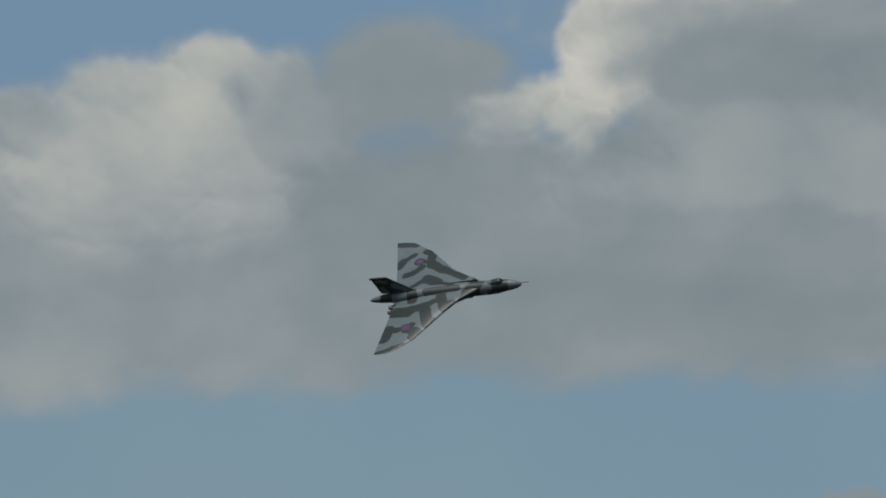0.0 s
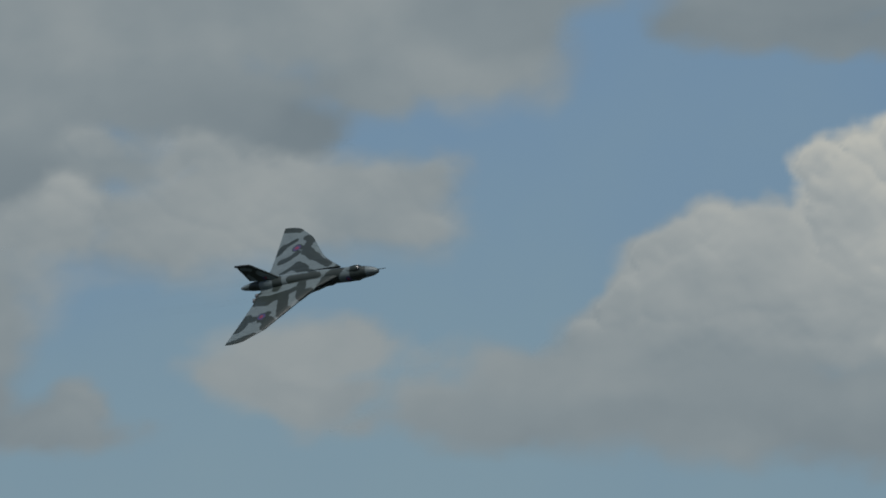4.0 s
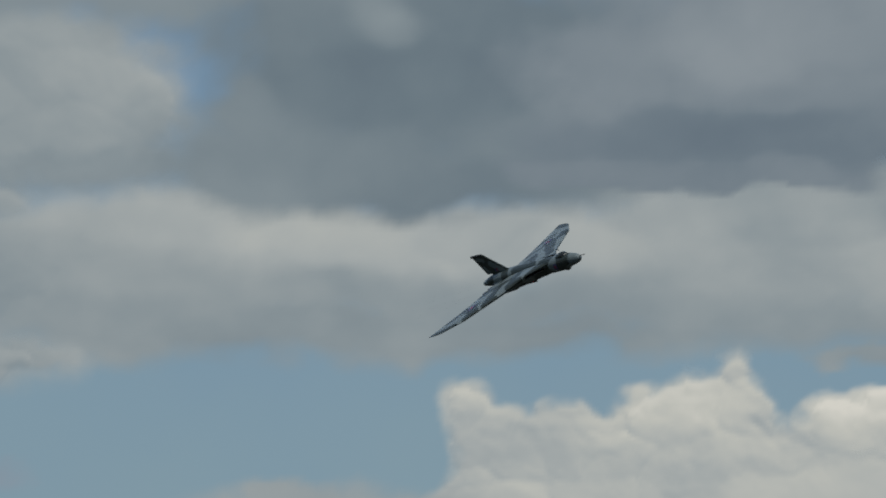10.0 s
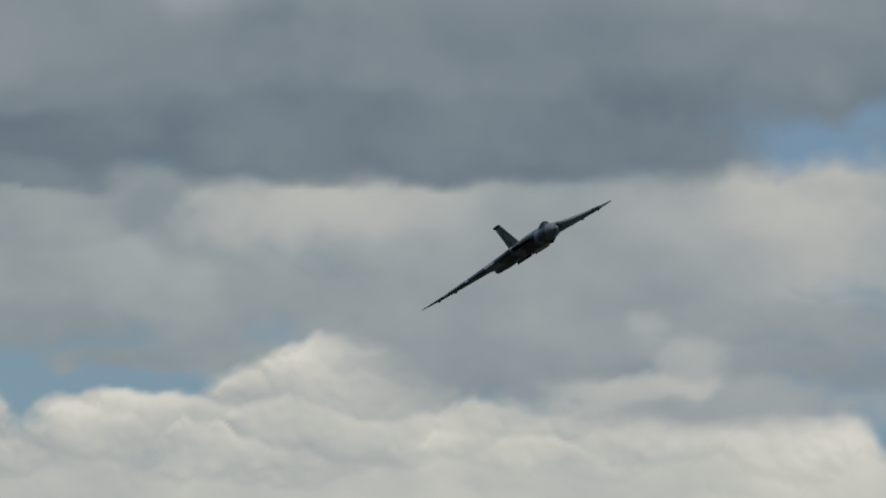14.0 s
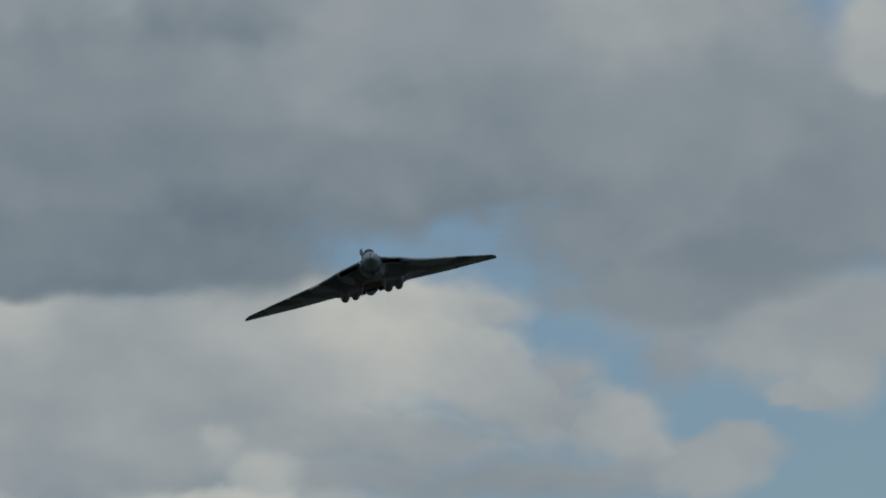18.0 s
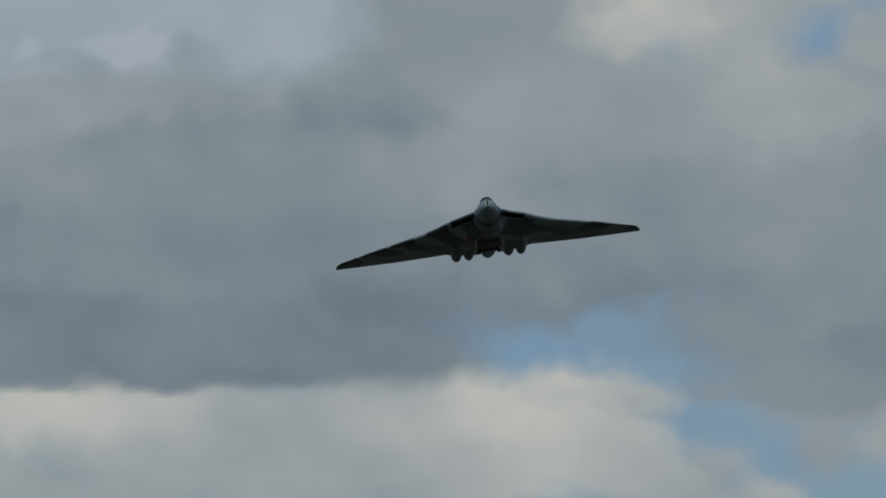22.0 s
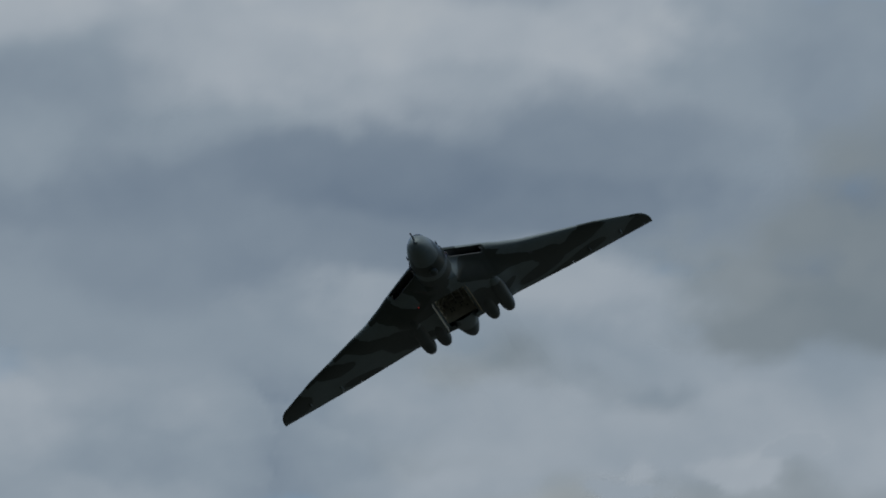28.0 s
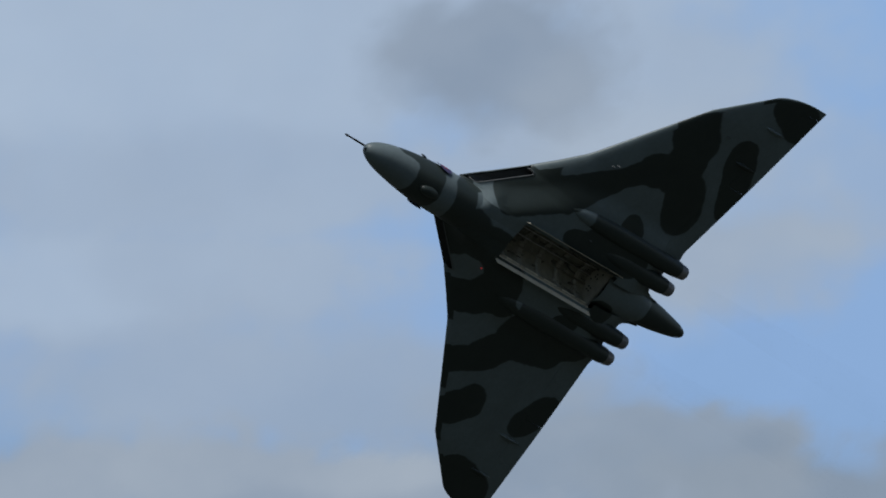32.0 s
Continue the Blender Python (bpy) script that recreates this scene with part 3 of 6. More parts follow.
cloud("grey cumulus with pale rounded top", VAPOUR, 4182, 0.6, 16,
      (11.62, 6.48, 0.24, 0.14, 0.61), (11.77, 6.41, 0.16, 0.12, 0.61), (11.31, 6.44, 0.33, 0.17, 0.58), (11.05, 6.43, 0.26, 0.15, 0.57),
      (11.53, 6.28, 0.39, 0.12, 0.58), (11.16, 6.26, 0.39, 0.10, 0.56), (10.75, 6.36, 0.11, 0.07, 0.59), (10.59, 6.30, 0.10, 0.05, 0.59),
      (10.66, 6.20, 0.22, 0.11, 0.56), (10.94, 6.13, 0.54, 0.07, 0.53), (11.71, 6.15, 0.43, 0.07, 0.54), (11.86, 6.31, 0.10, 0.12, 0.57),
      (11.53, 6.60, 0.30, 0.11, 0.60), (10.27, 6.28, 0.20, 0.08, 0.57),
)
cloud("dark slate cloud deck with soft underside", VAPOUR, 4159, 1, 10,
      (12.52, 6.44, 0.28, 0.17, 0.45), (12.91, 6.44, 0.54, 0.20, 0.43), (13.45, 6.39, 0.54, 0.20, 0.42), (12.58, 6.16, 0.48, 0.12, 0.47),
      (13.02, 6.07, 0.43, 0.09, 0.45), (12.32, 6.24, 0.20, 0.16, 0.49), (12.25, 6.11, 0.17, 0.10, 0.50), (13.67, 6.13, 0.54, 0.13, 0.48),
      (13.34, 6.24, 0.33, 0.12, 0.48), (12.26, 6.36, 0.09, 0.10, 0.50), (12.71, 6.73, 0.13, 0.10, 0.53), (12.83, 6.67, 0.12, 0.08, 0.53),
      (12.78, 6.71, 0.09, 0.07, 0.55), (13.13, 6.70, 0.87, 0.17, 0.44), (12.50, 6.65, 0.21, 0.13, 0.47), (14.11, 6.30, 0.43, 0.26, 0.46),
      (12.10, 6.87, 0.65, 0.13, 0.51), (11.27, 6.83, 0.87, 0.11, 0.52),
)
cloud("row of bright low cumulus heads", VAPOUR, 4136, 0.32, 24,
      (13.10, 5.16, 0.08, 0.09, 0.67), (13.21, 5.07, 0.16, 0.12, 0.68), (13.45, 5.15, 0.10, 0.08, 0.67), (13.41, 5.00, 0.26, 0.16, 0.69),
      (13.78, 5.18, 0.10, 0.08, 0.69), (13.73, 5.05, 0.17, 0.13, 0.69), (13.12, 4.92, 0.14, 0.10, 0.66), (13.23, 4.77, 0.43, 0.15, 0.66),
      (13.67, 4.83, 0.33, 0.22, 0.67),
)
cloud("hazy low cumulus with flat grey top", VAPOUR, 4113, 0.8, 12,
      (12.84, 4.84, 0.20, 0.07, 0.60), (12.47, 4.86, 0.14, 0.04, 0.59), (12.58, 4.75, 0.33, 0.10, 0.59), (12.25, 4.70, 0.17, 0.07, 0.57),
      (12.90, 4.68, 0.33, 0.09, 0.59),
)
cloud("small dark cloud shred near the horizon", PALE, 4090, 2, 8,
      (10.49, 4.74, 0.13, 0.07, 0.47), (10.84, 4.96, 0.17, 0.05, 0.54), (10.68, 4.76, 0.09, 0.04, 0.49),
)
cloud("bright low cumulus flank", VAPOUR, 4067, 0.35, 22,
      (14.30, 4.93, 0.39, 0.13, 0.66), (14.56, 5.06, 0.24, 0.12, 0.69), (14.71, 5.12, 0.13, 0.09, 0.70), (14.45, 4.88, 0.43, 0.09, 0.66),
)
cloud("cream and grey broken cloud layer under the deck", VAPOUR, 4044, 0.7, 16,
      (15.99, 5.95, 0.22, 0.15, 0.57), (16.32, 5.91, 0.33, 0.20, 0.57), (16.75, 5.95, 0.33, 0.15, 0.59), (16.97, 6.04, 0.20, 0.11, 0.59),
      (16.97, 5.76, 0.33, 0.22, 0.58), (16.53, 5.67, 0.43, 0.17, 0.56), (16.21, 5.56, 0.43, 0.20, 0.53), (15.99, 5.41, 0.39, 0.15, 0.51),
      (15.88, 5.67, 0.26, 0.17, 0.54), (16.42, 5.40, 0.33, 0.13, 0.53), (16.82, 5.47, 0.13, 0.06, 0.60), (17.01, 5.36, 0.09, 0.05, 0.62),
      (17.03, 5.54, 0.26, 0.13, 0.58), (15.44, 5.63, 0.33, 0.13, 0.58),
)
cloud("pale cloud layer with warm lit crests", VAPOUR, 4021, 0.7, 16,
      (14.86, 6.02, 0.22, 0.13, 0.54), (14.35, 5.95, 0.35, 0.13, 0.57), (15.03, 5.89, 0.26, 0.13, 0.57), (14.72, 6.10, 0.33, 0.06, 0.58),
      (14.09, 5.97, 0.22, 0.08, 0.60), (13.94, 5.93, 0.22, 0.12, 0.61), (14.53, 5.89, 0.14, 0.06, 0.60), (14.68, 5.76, 0.24, 0.10, 0.62),
      (14.94, 5.71, 0.12, 0.08, 0.63), (14.86, 5.63, 0.24, 0.10, 0.61), (14.46, 5.71, 0.26, 0.10, 0.58), (14.14, 5.73, 0.33, 0.12, 0.58),
      (13.98, 5.58, 0.33, 0.10, 0.55), (14.46, 5.54, 0.33, 0.08, 0.55), (15.01, 5.50, 0.17, 0.08, 0.57), (15.23, 5.67, 0.22, 0.12, 0.58),
      (14.75, 5.41, 0.22, 0.03, 0.55), (15.12, 5.42, 0.13, 0.05, 0.57),
)
cloud("bright cream cloud crest under the dark deck", VAPOUR, 3998, 0.5, 16,
      (15.56, 6.06, 0.20, 0.10, 0.67), (15.20, 6.04, 0.14, 0.08, 0.64), (15.42, 6.00, 0.33, 0.12, 0.65), (15.51, 5.89, 0.28, 0.10, 0.62),
      (15.77, 6.06, 0.12, 0.08, 0.64), (15.66, 5.78, 0.26, 0.09, 0.59),
)
cloud("bright low cumulus bank behind rounded heads", VAPOUR, 3975, 0.5, 16,
      (14.47, 4.83, 0.43, 0.17, 0.69), (15.23, 4.87, 0.56, 0.20, 0.71), (15.90, 4.94, 0.48, 0.20, 0.71), (16.53, 4.93, 0.48, 0.20, 0.72),
      (16.86, 5.13, 0.24, 0.12, 0.71), (17.14, 4.98, 0.35, 0.13, 0.74), (17.51, 4.89, 0.26, 0.11, 0.75), (16.64, 4.76, 1.08, 0.13, 0.74),
)
cloud("row of bright low cumulus heads", VAPOUR, 3952, 0.3, 26,
      (14.14, 5.30, 0.05, 0.08, 0.68), (14.01, 5.23, 0.14, 0.08, 0.69), (14.18, 5.17, 0.12, 0.12, 0.70), (13.92, 5.15, 0.22, 0.13, 0.71),
      (14.75, 5.17, 0.08, 0.06, 0.75), (14.55, 5.12, 0.12, 0.07, 0.74), (14.90, 5.15, 0.10, 0.08, 0.72), (14.79, 5.08, 0.26, 0.08, 0.70),
      (15.12, 5.13, 0.20, 0.10, 0.69), (14.36, 5.09, 0.17, 0.05, 0.69), (13.99, 5.04, 0.43, 0.09, 0.69),
)
cloud("low cumulus heap with cauliflower crown", VAPOUR, 3929, 0.3, 28,
      (15.20, 5.26, 0.12, 0.08, 0.69), (15.34, 5.30, 0.12, 0.08, 0.71), (15.55, 5.39, 0.13, 0.08, 0.73), (15.47, 5.30, 0.14, 0.12, 0.72),
      (15.73, 5.37, 0.08, 0.05, 0.72), (15.60, 5.26, 0.22, 0.10, 0.70), (15.77, 5.24, 0.16, 0.08, 0.69), (15.90, 5.26, 0.08, 0.06, 0.67),
      (15.66, 5.11, 0.33, 0.11, 0.72), (15.38, 5.15, 0.22, 0.11, 0.71), (15.25, 5.02, 0.43, 0.09, 0.71),
)
cloud("row of dazzling low cumulus heads", VAPOUR, 3906, 0.3, 26,
      (16.16, 5.15, 0.21, 0.08, 0.74), (16.42, 5.17, 0.12, 0.08, 0.74), (16.10, 5.08, 0.22, 0.06, 0.76), (16.64, 5.19, 0.18, 0.08, 0.75),
      (16.84, 5.26, 0.10, 0.07, 0.77), (16.97, 5.19, 0.16, 0.10, 0.76), (16.75, 5.11, 0.33, 0.10, 0.78), (17.16, 5.15, 0.12, 0.08, 0.78),
      (17.29, 5.06, 0.26, 0.11, 0.77), (16.42, 5.04, 0.43, 0.07, 0.76),
)
cloud("heavy slate-grey cloud deck", COOL, 3883, 1, 12,
      (14.46, 6.71, 0.54, 0.24, 0.52), (14.13, 6.56, 0.26, 0.13, 0.53), (15.01, 6.69, 0.43, 0.17, 0.52), (15.16, 6.84, 0.26, 0.13, 0.53),
      (15.66, 6.84, 0.43, 0.22, 0.48), (16.21, 6.65, 0.65, 0.28, 0.45), (15.12, 6.47, 0.54, 0.13, 0.48), (15.33, 6.27, 0.65, 0.10, 0.40),
      (14.46, 6.25, 0.65, 0.10, 0.42), (13.92, 6.25, 0.33, 0.10, 0.43), (14.03, 6.12, 0.43, 0.04, 0.46), (14.79, 6.88, 0.33, 0.13, 0.52),
      (14.46, 6.41, 0.54, 0.09, 0.48), (15.77, 6.58, 0.33, 0.22, 0.46), (14.02, 6.93, 0.54, 0.17, 0.49), (13.70, 6.53, 0.33, 0.17, 0.48),
)
cloud("dark slate base of the cloud deck", COOL, 3860, 0.9, 10,
      (16.75, 6.80, 0.54, 0.26, 0.47), (15.99, 6.36, 0.65, 0.13, 0.41), (16.60, 6.32, 0.37, 0.14, 0.42), (16.62, 6.17, 0.30, 0.07, 0.44),
      (16.10, 6.15, 0.33, 0.04, 0.42), (16.86, 6.54, 0.33, 0.20, 0.45), (17.08, 6.84, 0.43, 0.22, 0.47), (16.93, 6.45, 0.13, 0.11, 0.45),
)
cloud("cream cumulus below a dark deck", COOL, 3837, 0.6, 16,
      (17.21, 5.96, 0.18, 0.10, 0.69), (17.10, 5.99, 0.12, 0.08, 0.66), (17.43, 6.00, 0.22, 0.10, 0.67), (17.69, 6.03, 0.18, 0.10, 0.64),
      (17.82, 6.00, 0.10, 0.07, 0.61), (17.45, 5.83, 0.35, 0.15, 0.67), (17.19, 5.76, 0.17, 0.11, 0.64), (17.71, 5.81, 0.22, 0.13, 0.63),
      (17.86, 5.70, 0.24, 0.10, 0.60), (18.07, 5.78, 0.11, 0.07, 0.59), (18.30, 5.57, 0.17, 0.10, 0.61), (18.08, 5.61, 0.26, 0.12, 0.59),
      (18.41, 5.47, 0.10, 0.06, 0.59), (17.10, 5.57, 0.33, 0.11, 0.58), (17.54, 5.52, 0.33, 0.11, 0.57), (17.32, 5.37, 0.33, 0.09, 0.55),
)
cloud("grey and cream layered cloud under the deck", COOL, 3814, 0.75, 16,
      (15.57, 5.96, 0.37, 0.12, 0.69), (15.92, 5.96, 0.22, 0.11, 0.66), (16.34, 5.98, 0.33, 0.12, 0.61), (16.66, 6.00, 0.24, 0.12, 0.61),
      (16.66, 5.76, 0.43, 0.13, 0.59), (16.23, 5.78, 0.43, 0.13, 0.59), (15.94, 5.87, 0.26, 0.13, 0.61), (16.01, 5.57, 0.33, 0.15, 0.55),
      (16.45, 5.57, 0.33, 0.15, 0.57), (16.75, 5.52, 0.08, 0.04, 0.64), (17.86, 5.37, 0.43, 0.07, 0.53), (16.88, 5.37, 0.10, 0.07, 0.63),
      (16.66, 5.29, 0.26, 0.05, 0.69), (16.84, 5.30, 0.12, 0.04, 0.71), (16.12, 5.37, 0.33, 0.11, 0.54), (16.99, 5.22, 0.54, 0.07, 0.59),
)
cloud("pale cloud patch at the end of the deck", COOL, 3791, 0.8, 14,
      (18.63, 6.04, 0.33, 0.12, 0.56), (18.95, 6.04, 0.26, 0.11, 0.58), (18.84, 5.87, 0.24, 0.11, 0.58), (19.15, 5.78, 0.12, 0.10, 0.60),
      (19.02, 5.70, 0.11, 0.03, 0.57), (18.73, 5.46, 0.11, 0.05, 0.57), (18.62, 5.38, 0.10, 0.05, 0.57), (18.49, 5.83, 0.10, 0.10, 0.55),
      (19.28, 5.96, 0.26, 0.17, 0.58),
)
cloud("heavy slate-grey cloud deck", COOL, 3768, 1.1, 12,
      (16.12, 7.06, 0.54, 0.17, 0.48), (16.66, 6.89, 0.54, 0.22, 0.43), (17.32, 6.85, 0.54, 0.22, 0.44), (17.75, 7.02, 0.54, 0.17, 0.50),
      (16.44, 6.63, 0.65, 0.17, 0.45), (17.21, 6.63, 0.54, 0.12, 0.45), (16.28, 6.30, 0.43, 0.12, 0.42), (16.01, 6.22, 0.43, 0.08, 0.43),
      (16.66, 6.26, 0.13, 0.06, 0.45), (17.97, 6.58, 0.43, 0.10, 0.45), (15.57, 6.63, 0.43, 0.33, 0.45), (15.57, 6.26, 0.43, 0.11, 0.43),
      (16.77, 7.19, 0.54, 0.13, 0.47), (16.01, 7.30, 0.54, 0.13, 0.49), (17.51, 6.48, 0.33, 0.09, 0.45), (17.75, 6.52, 0.22, 0.09, 0.46),
)
cloud("slate-grey end of the cloud deck", COOL, 3745, 1, 12,
      (18.52, 7.02, 0.54, 0.17, 0.53), (18.19, 6.67, 0.65, 0.20, 0.46), (18.85, 6.63, 0.54, 0.22, 0.49), (18.39, 6.30, 0.41, 0.11, 0.46),
      (18.74, 6.22, 0.43, 0.11, 0.47), (18.95, 6.39, 0.33, 0.13, 0.49), (18.47, 6.11, 0.28, 0.08, 0.49), (19.28, 6.52, 0.43, 0.33, 0.50),
      (19.37, 7.04, 0.20, 0.15, 0.62), (19.29, 7.13, 0.12, 0.11, 0.64), (19.28, 6.93, 0.09, 0.07, 0.59),
)
cloud("layered grey cloud with pale mottling", COOL, 3722, 1.1, 14,
      (15.14, 7.86, 0.33, 0.22, 0.50), (15.58, 7.97, 0.17, 0.09, 0.50), (16.57, 7.76, 0.43, 0.22, 0.53), (15.80, 7.76, 0.43, 0.13, 0.44),
      (15.47, 7.54, 0.33, 0.13, 0.48), (15.91, 7.37, 0.43, 0.17, 0.56), (16.35, 7.48, 0.33, 0.13, 0.50), (16.78, 7.54, 0.26, 0.17, 0.54),
      (17.22, 7.50, 0.22, 0.13, 0.56), (15.06, 7.06, 0.17, 0.26, 0.59), (15.32, 7.21, 0.13, 0.09, 0.57), (15.36, 6.89, 0.33, 0.13, 0.52),
      (16.02, 6.87, 0.54, 0.17, 0.50), (16.68, 6.85, 0.54, 0.17, 0.49), (14.60, 7.43, 0.43, 0.43, 0.57), (15.15, 7.21, 0.26, 0.17, 0.59),
      (14.97, 7.36, 0.22, 0.17, 0.59), (15.38, 7.10, 0.24, 0.13, 0.56),
)
cloud("dim grey lower part of the cloud layer", COOL, 3699, 1.1, 12,
      (17.33, 6.87, 0.43, 0.17, 0.52), (17.99, 7.00, 0.43, 0.22, 0.55), (17.77, 7.15, 0.43, 0.17, 0.57), (17.55, 7.32, 0.22, 0.13, 0.57),
      (15.37, 6.56, 0.54, 0.13, 0.49), (16.15, 6.56, 0.56, 0.13, 0.47), (17.11, 6.61, 0.43, 0.13, 0.48), (17.99, 6.67, 0.43, 0.17, 0.49),
      (15.58, 6.30, 0.65, 0.11, 0.45), (16.57, 6.24, 0.28, 0.08, 0.45), (18.29, 6.47, 0.33, 0.12, 0.49), (18.16, 6.32, 0.13, 0.10, 0.50),
      (18.42, 6.78, 0.43, 0.33, 0.52),
)
cloud("grey cloud layer closing the upper gap", COOL, 3676, 1.1, 12,
      (16.83, 7.43, 0.65, 0.20, 0.52), (17.49, 7.13, 0.39, 0.24, 0.55), (18.47, 7.00, 0.33, 0.17, 0.53), (16.18, 7.43, 0.54, 0.20, 0.52),
      (18.04, 6.80, 0.43, 0.15, 0.51), (16.83, 7.61, 0.65, 0.13, 0.53), (18.58, 6.80, 0.33, 0.20, 0.51), (18.69, 7.21, 0.20, 0.13, 0.54),
      (18.75, 7.43, 0.13, 0.13, 0.57), (18.21, 7.24, 0.20, 0.13, 0.56),
)
cloud("bright frayed cloud edge in a gap", COOL, 3653, 0.7, 16,
      (17.61, 7.76, 0.15, 0.11, 0.64), (17.70, 7.67, 0.15, 0.11, 0.63), (18.34, 7.69, 0.20, 0.15, 0.60), (18.43, 7.80, 0.24, 0.20, 0.59),
      (18.51, 7.17, 0.24, 0.13, 0.57), (17.22, 7.87, 0.23, 0.10, 0.71), (17.07, 7.82, 0.10, 0.07, 0.71), (17.38, 7.76, 0.14, 0.07, 0.68),
      (17.55, 7.89, 0.22, 0.08, 0.66), (17.83, 7.65, 0.16, 0.16, 0.68), (17.94, 7.52, 0.22, 0.13, 0.67), (17.77, 7.45, 0.17, 0.08, 0.65),
      (18.10, 7.80, 0.26, 0.13, 0.61), (18.10, 7.36, 0.20, 0.12, 0.60), (18.21, 7.60, 0.24, 0.20, 0.60), (18.29, 7.15, 0.20, 0.13, 0.58),
      (17.44, 7.84, 0.17, 0.12, 0.68), (18.01, 7.84, 0.24, 0.20, 0.63), (18.10, 7.65, 0.13, 0.13, 0.62), (18.51, 7.77, 0.26, 0.24, 0.60),
)
cloud("broad grey cloud layer with soft mottling", PALE, 3630, 1.1, 14,
      (13.04, 9.06, 0.33, 0.17, 0.59), (13.81, 9.06, 0.43, 0.17, 0.60), (14.36, 9.08, 0.33, 0.15, 0.61), (15.13, 8.98, 0.43, 0.22, 0.55),
      (15.78, 8.76, 0.43, 0.22, 0.50), (13.37, 8.76, 0.54, 0.17, 0.57), (14.25, 8.61, 0.54, 0.13, 0.53), (13.48, 8.43, 0.54, 0.11, 0.49),
      (15.78, 9.06, 0.43, 0.17, 0.53), (16.33, 8.86, 0.43, 0.33, 0.51), (14.91, 8.69, 0.43, 0.13, 0.53), (12.60, 8.86, 0.43, 0.33, 0.58),
)
cloud("dark slate cloud band", PALE, 3607, 1, 10,
      (13.37, 8.24, 0.43, 0.11, 0.46), (14.03, 8.30, 0.54, 0.13, 0.44), (14.69, 8.41, 0.54, 0.11, 0.46), (15.78, 8.37, 0.43, 0.13, 0.46),
      (16.22, 8.10, 0.43, 0.15, 0.44), (13.04, 8.06, 0.33, 0.11, 0.49), (15.34, 8.28, 0.43, 0.11, 0.46), (13.70, 8.11, 0.43, 0.11, 0.47),
      (16.44, 8.32, 0.33, 0.22, 0.45),
)
cloud("pale cloud heads near the lower deck", PALE, 3584, 0.65, 20,
      (13.20, 7.78, 0.20, 0.09, 0.60), (13.39, 7.89, 0.13, 0.07, 0.58), (13.70, 7.85, 0.24, 0.11, 0.58), (13.59, 7.72, 0.26, 0.11, 0.57),
      (12.98, 7.63, 0.15, 0.11, 0.62), (13.33, 7.46, 0.39, 0.15, 0.54), (14.03, 7.41, 0.43, 0.15, 0.55), (14.03, 7.76, 0.33, 0.15, 0.54),
      (13.15, 7.91, 0.26, 0.09, 0.53), (14.47, 7.63, 0.33, 0.15, 0.57), (14.80, 7.32, 0.33, 0.07, 0.58), (13.07, 7.32, 0.43, 0.13, 0.55),
      (13.00, 7.48, 0.22, 0.11, 0.58), (13.70, 7.28, 0.43, 0.09, 0.56), (13.48, 7.59, 0.35, 0.13, 0.56), (13.81, 7.59, 0.35, 0.13, 0.56),
      (13.85, 7.46, 0.33, 0.13, 0.56), (13.20, 7.59, 0.30, 0.11, 0.57), (14.25, 7.33, 0.35, 0.09, 0.57),
)
cloud("large pale grey cumulus with soft crown", PALE, 3561, 0.8, 14,
      (15.12, 8.00, 0.33, 0.13, 0.57), (15.39, 8.06, 0.24, 0.09, 0.57), (15.52, 7.85, 0.43, 0.17, 0.57), (15.89, 7.56, 0.35, 0.16, 0.60),
      (16.11, 7.67, 0.28, 0.13, 0.56), (14.90, 7.57, 0.43, 0.17, 0.59), (15.63, 7.98, 0.17, 0.11, 0.55), (15.78, 7.40, 0.13, 0.04, 0.64),
      (16.00, 7.46, 0.13, 0.03, 0.62), (15.34, 7.46, 0.54, 0.15, 0.60), (16.33, 7.50, 0.33, 0.22, 0.60), (16.17, 7.84, 0.33, 0.13, 0.55),
)
cloud("dark slate cloud band", COOL, 3538, 1, 8,
      (16.24, 7.98, 0.39, 0.11, 0.46), (15.97, 7.93, 0.22, 0.08, 0.48), (16.78, 8.10, 0.65, 0.09, 0.48), (17.55, 8.12, 0.65, 0.09, 0.49),
      (18.21, 8.08, 0.33, 0.08, 0.51), (15.80, 8.06, 0.20, 0.09, 0.50), (17.11, 8.28, 1.08, 0.13, 0.47), (15.80, 8.30, 0.54, 0.13, 0.49),
      (18.32, 8.27, 0.54, 0.11, 0.49), (17.31, 8.52, 0.56, 0.15, 0.49), (16.74, 8.57, 0.56, 0.15, 0.49), (17.66, 8.45, 0.26, 0.13, 0.49),
      (16.89, 8.04, 0.35, 0.09, 0.48), (17.38, 8.03, 0.35, 0.09, 0.49), (17.81, 8.03, 0.33, 0.09, 0.50),
)
cloud("small sunlit cloud fragments", PALE, 3515, 0.85, 10,
      (15.75, 7.40, 0.07, 0.02, 0.63), (15.96, 7.44, 0.03, 0.01, 0.60), (15.40, 7.36, 0.03, 0.03, 0.63), (15.32, 7.28, 0.07, 0.02, 0.59),
      (15.79, 7.42, 0.03, 0.01, 0.64),
)
cloud("pale haze of cloud behind the folds", PALE, 3492, 1.2, 8,
      (12.47, 9.50, 1.08, 0.54, 0.63), (14.01, 9.39, 1.08, 0.54, 0.60), (13.35, 8.74, 1.52, 0.43, 0.56), (15.11, 8.84, 0.87, 0.65, 0.55),
      (11.82, 8.84, 0.87, 0.43, 0.58), (13.57, 8.09, 1.52, 0.26, 0.54),
)
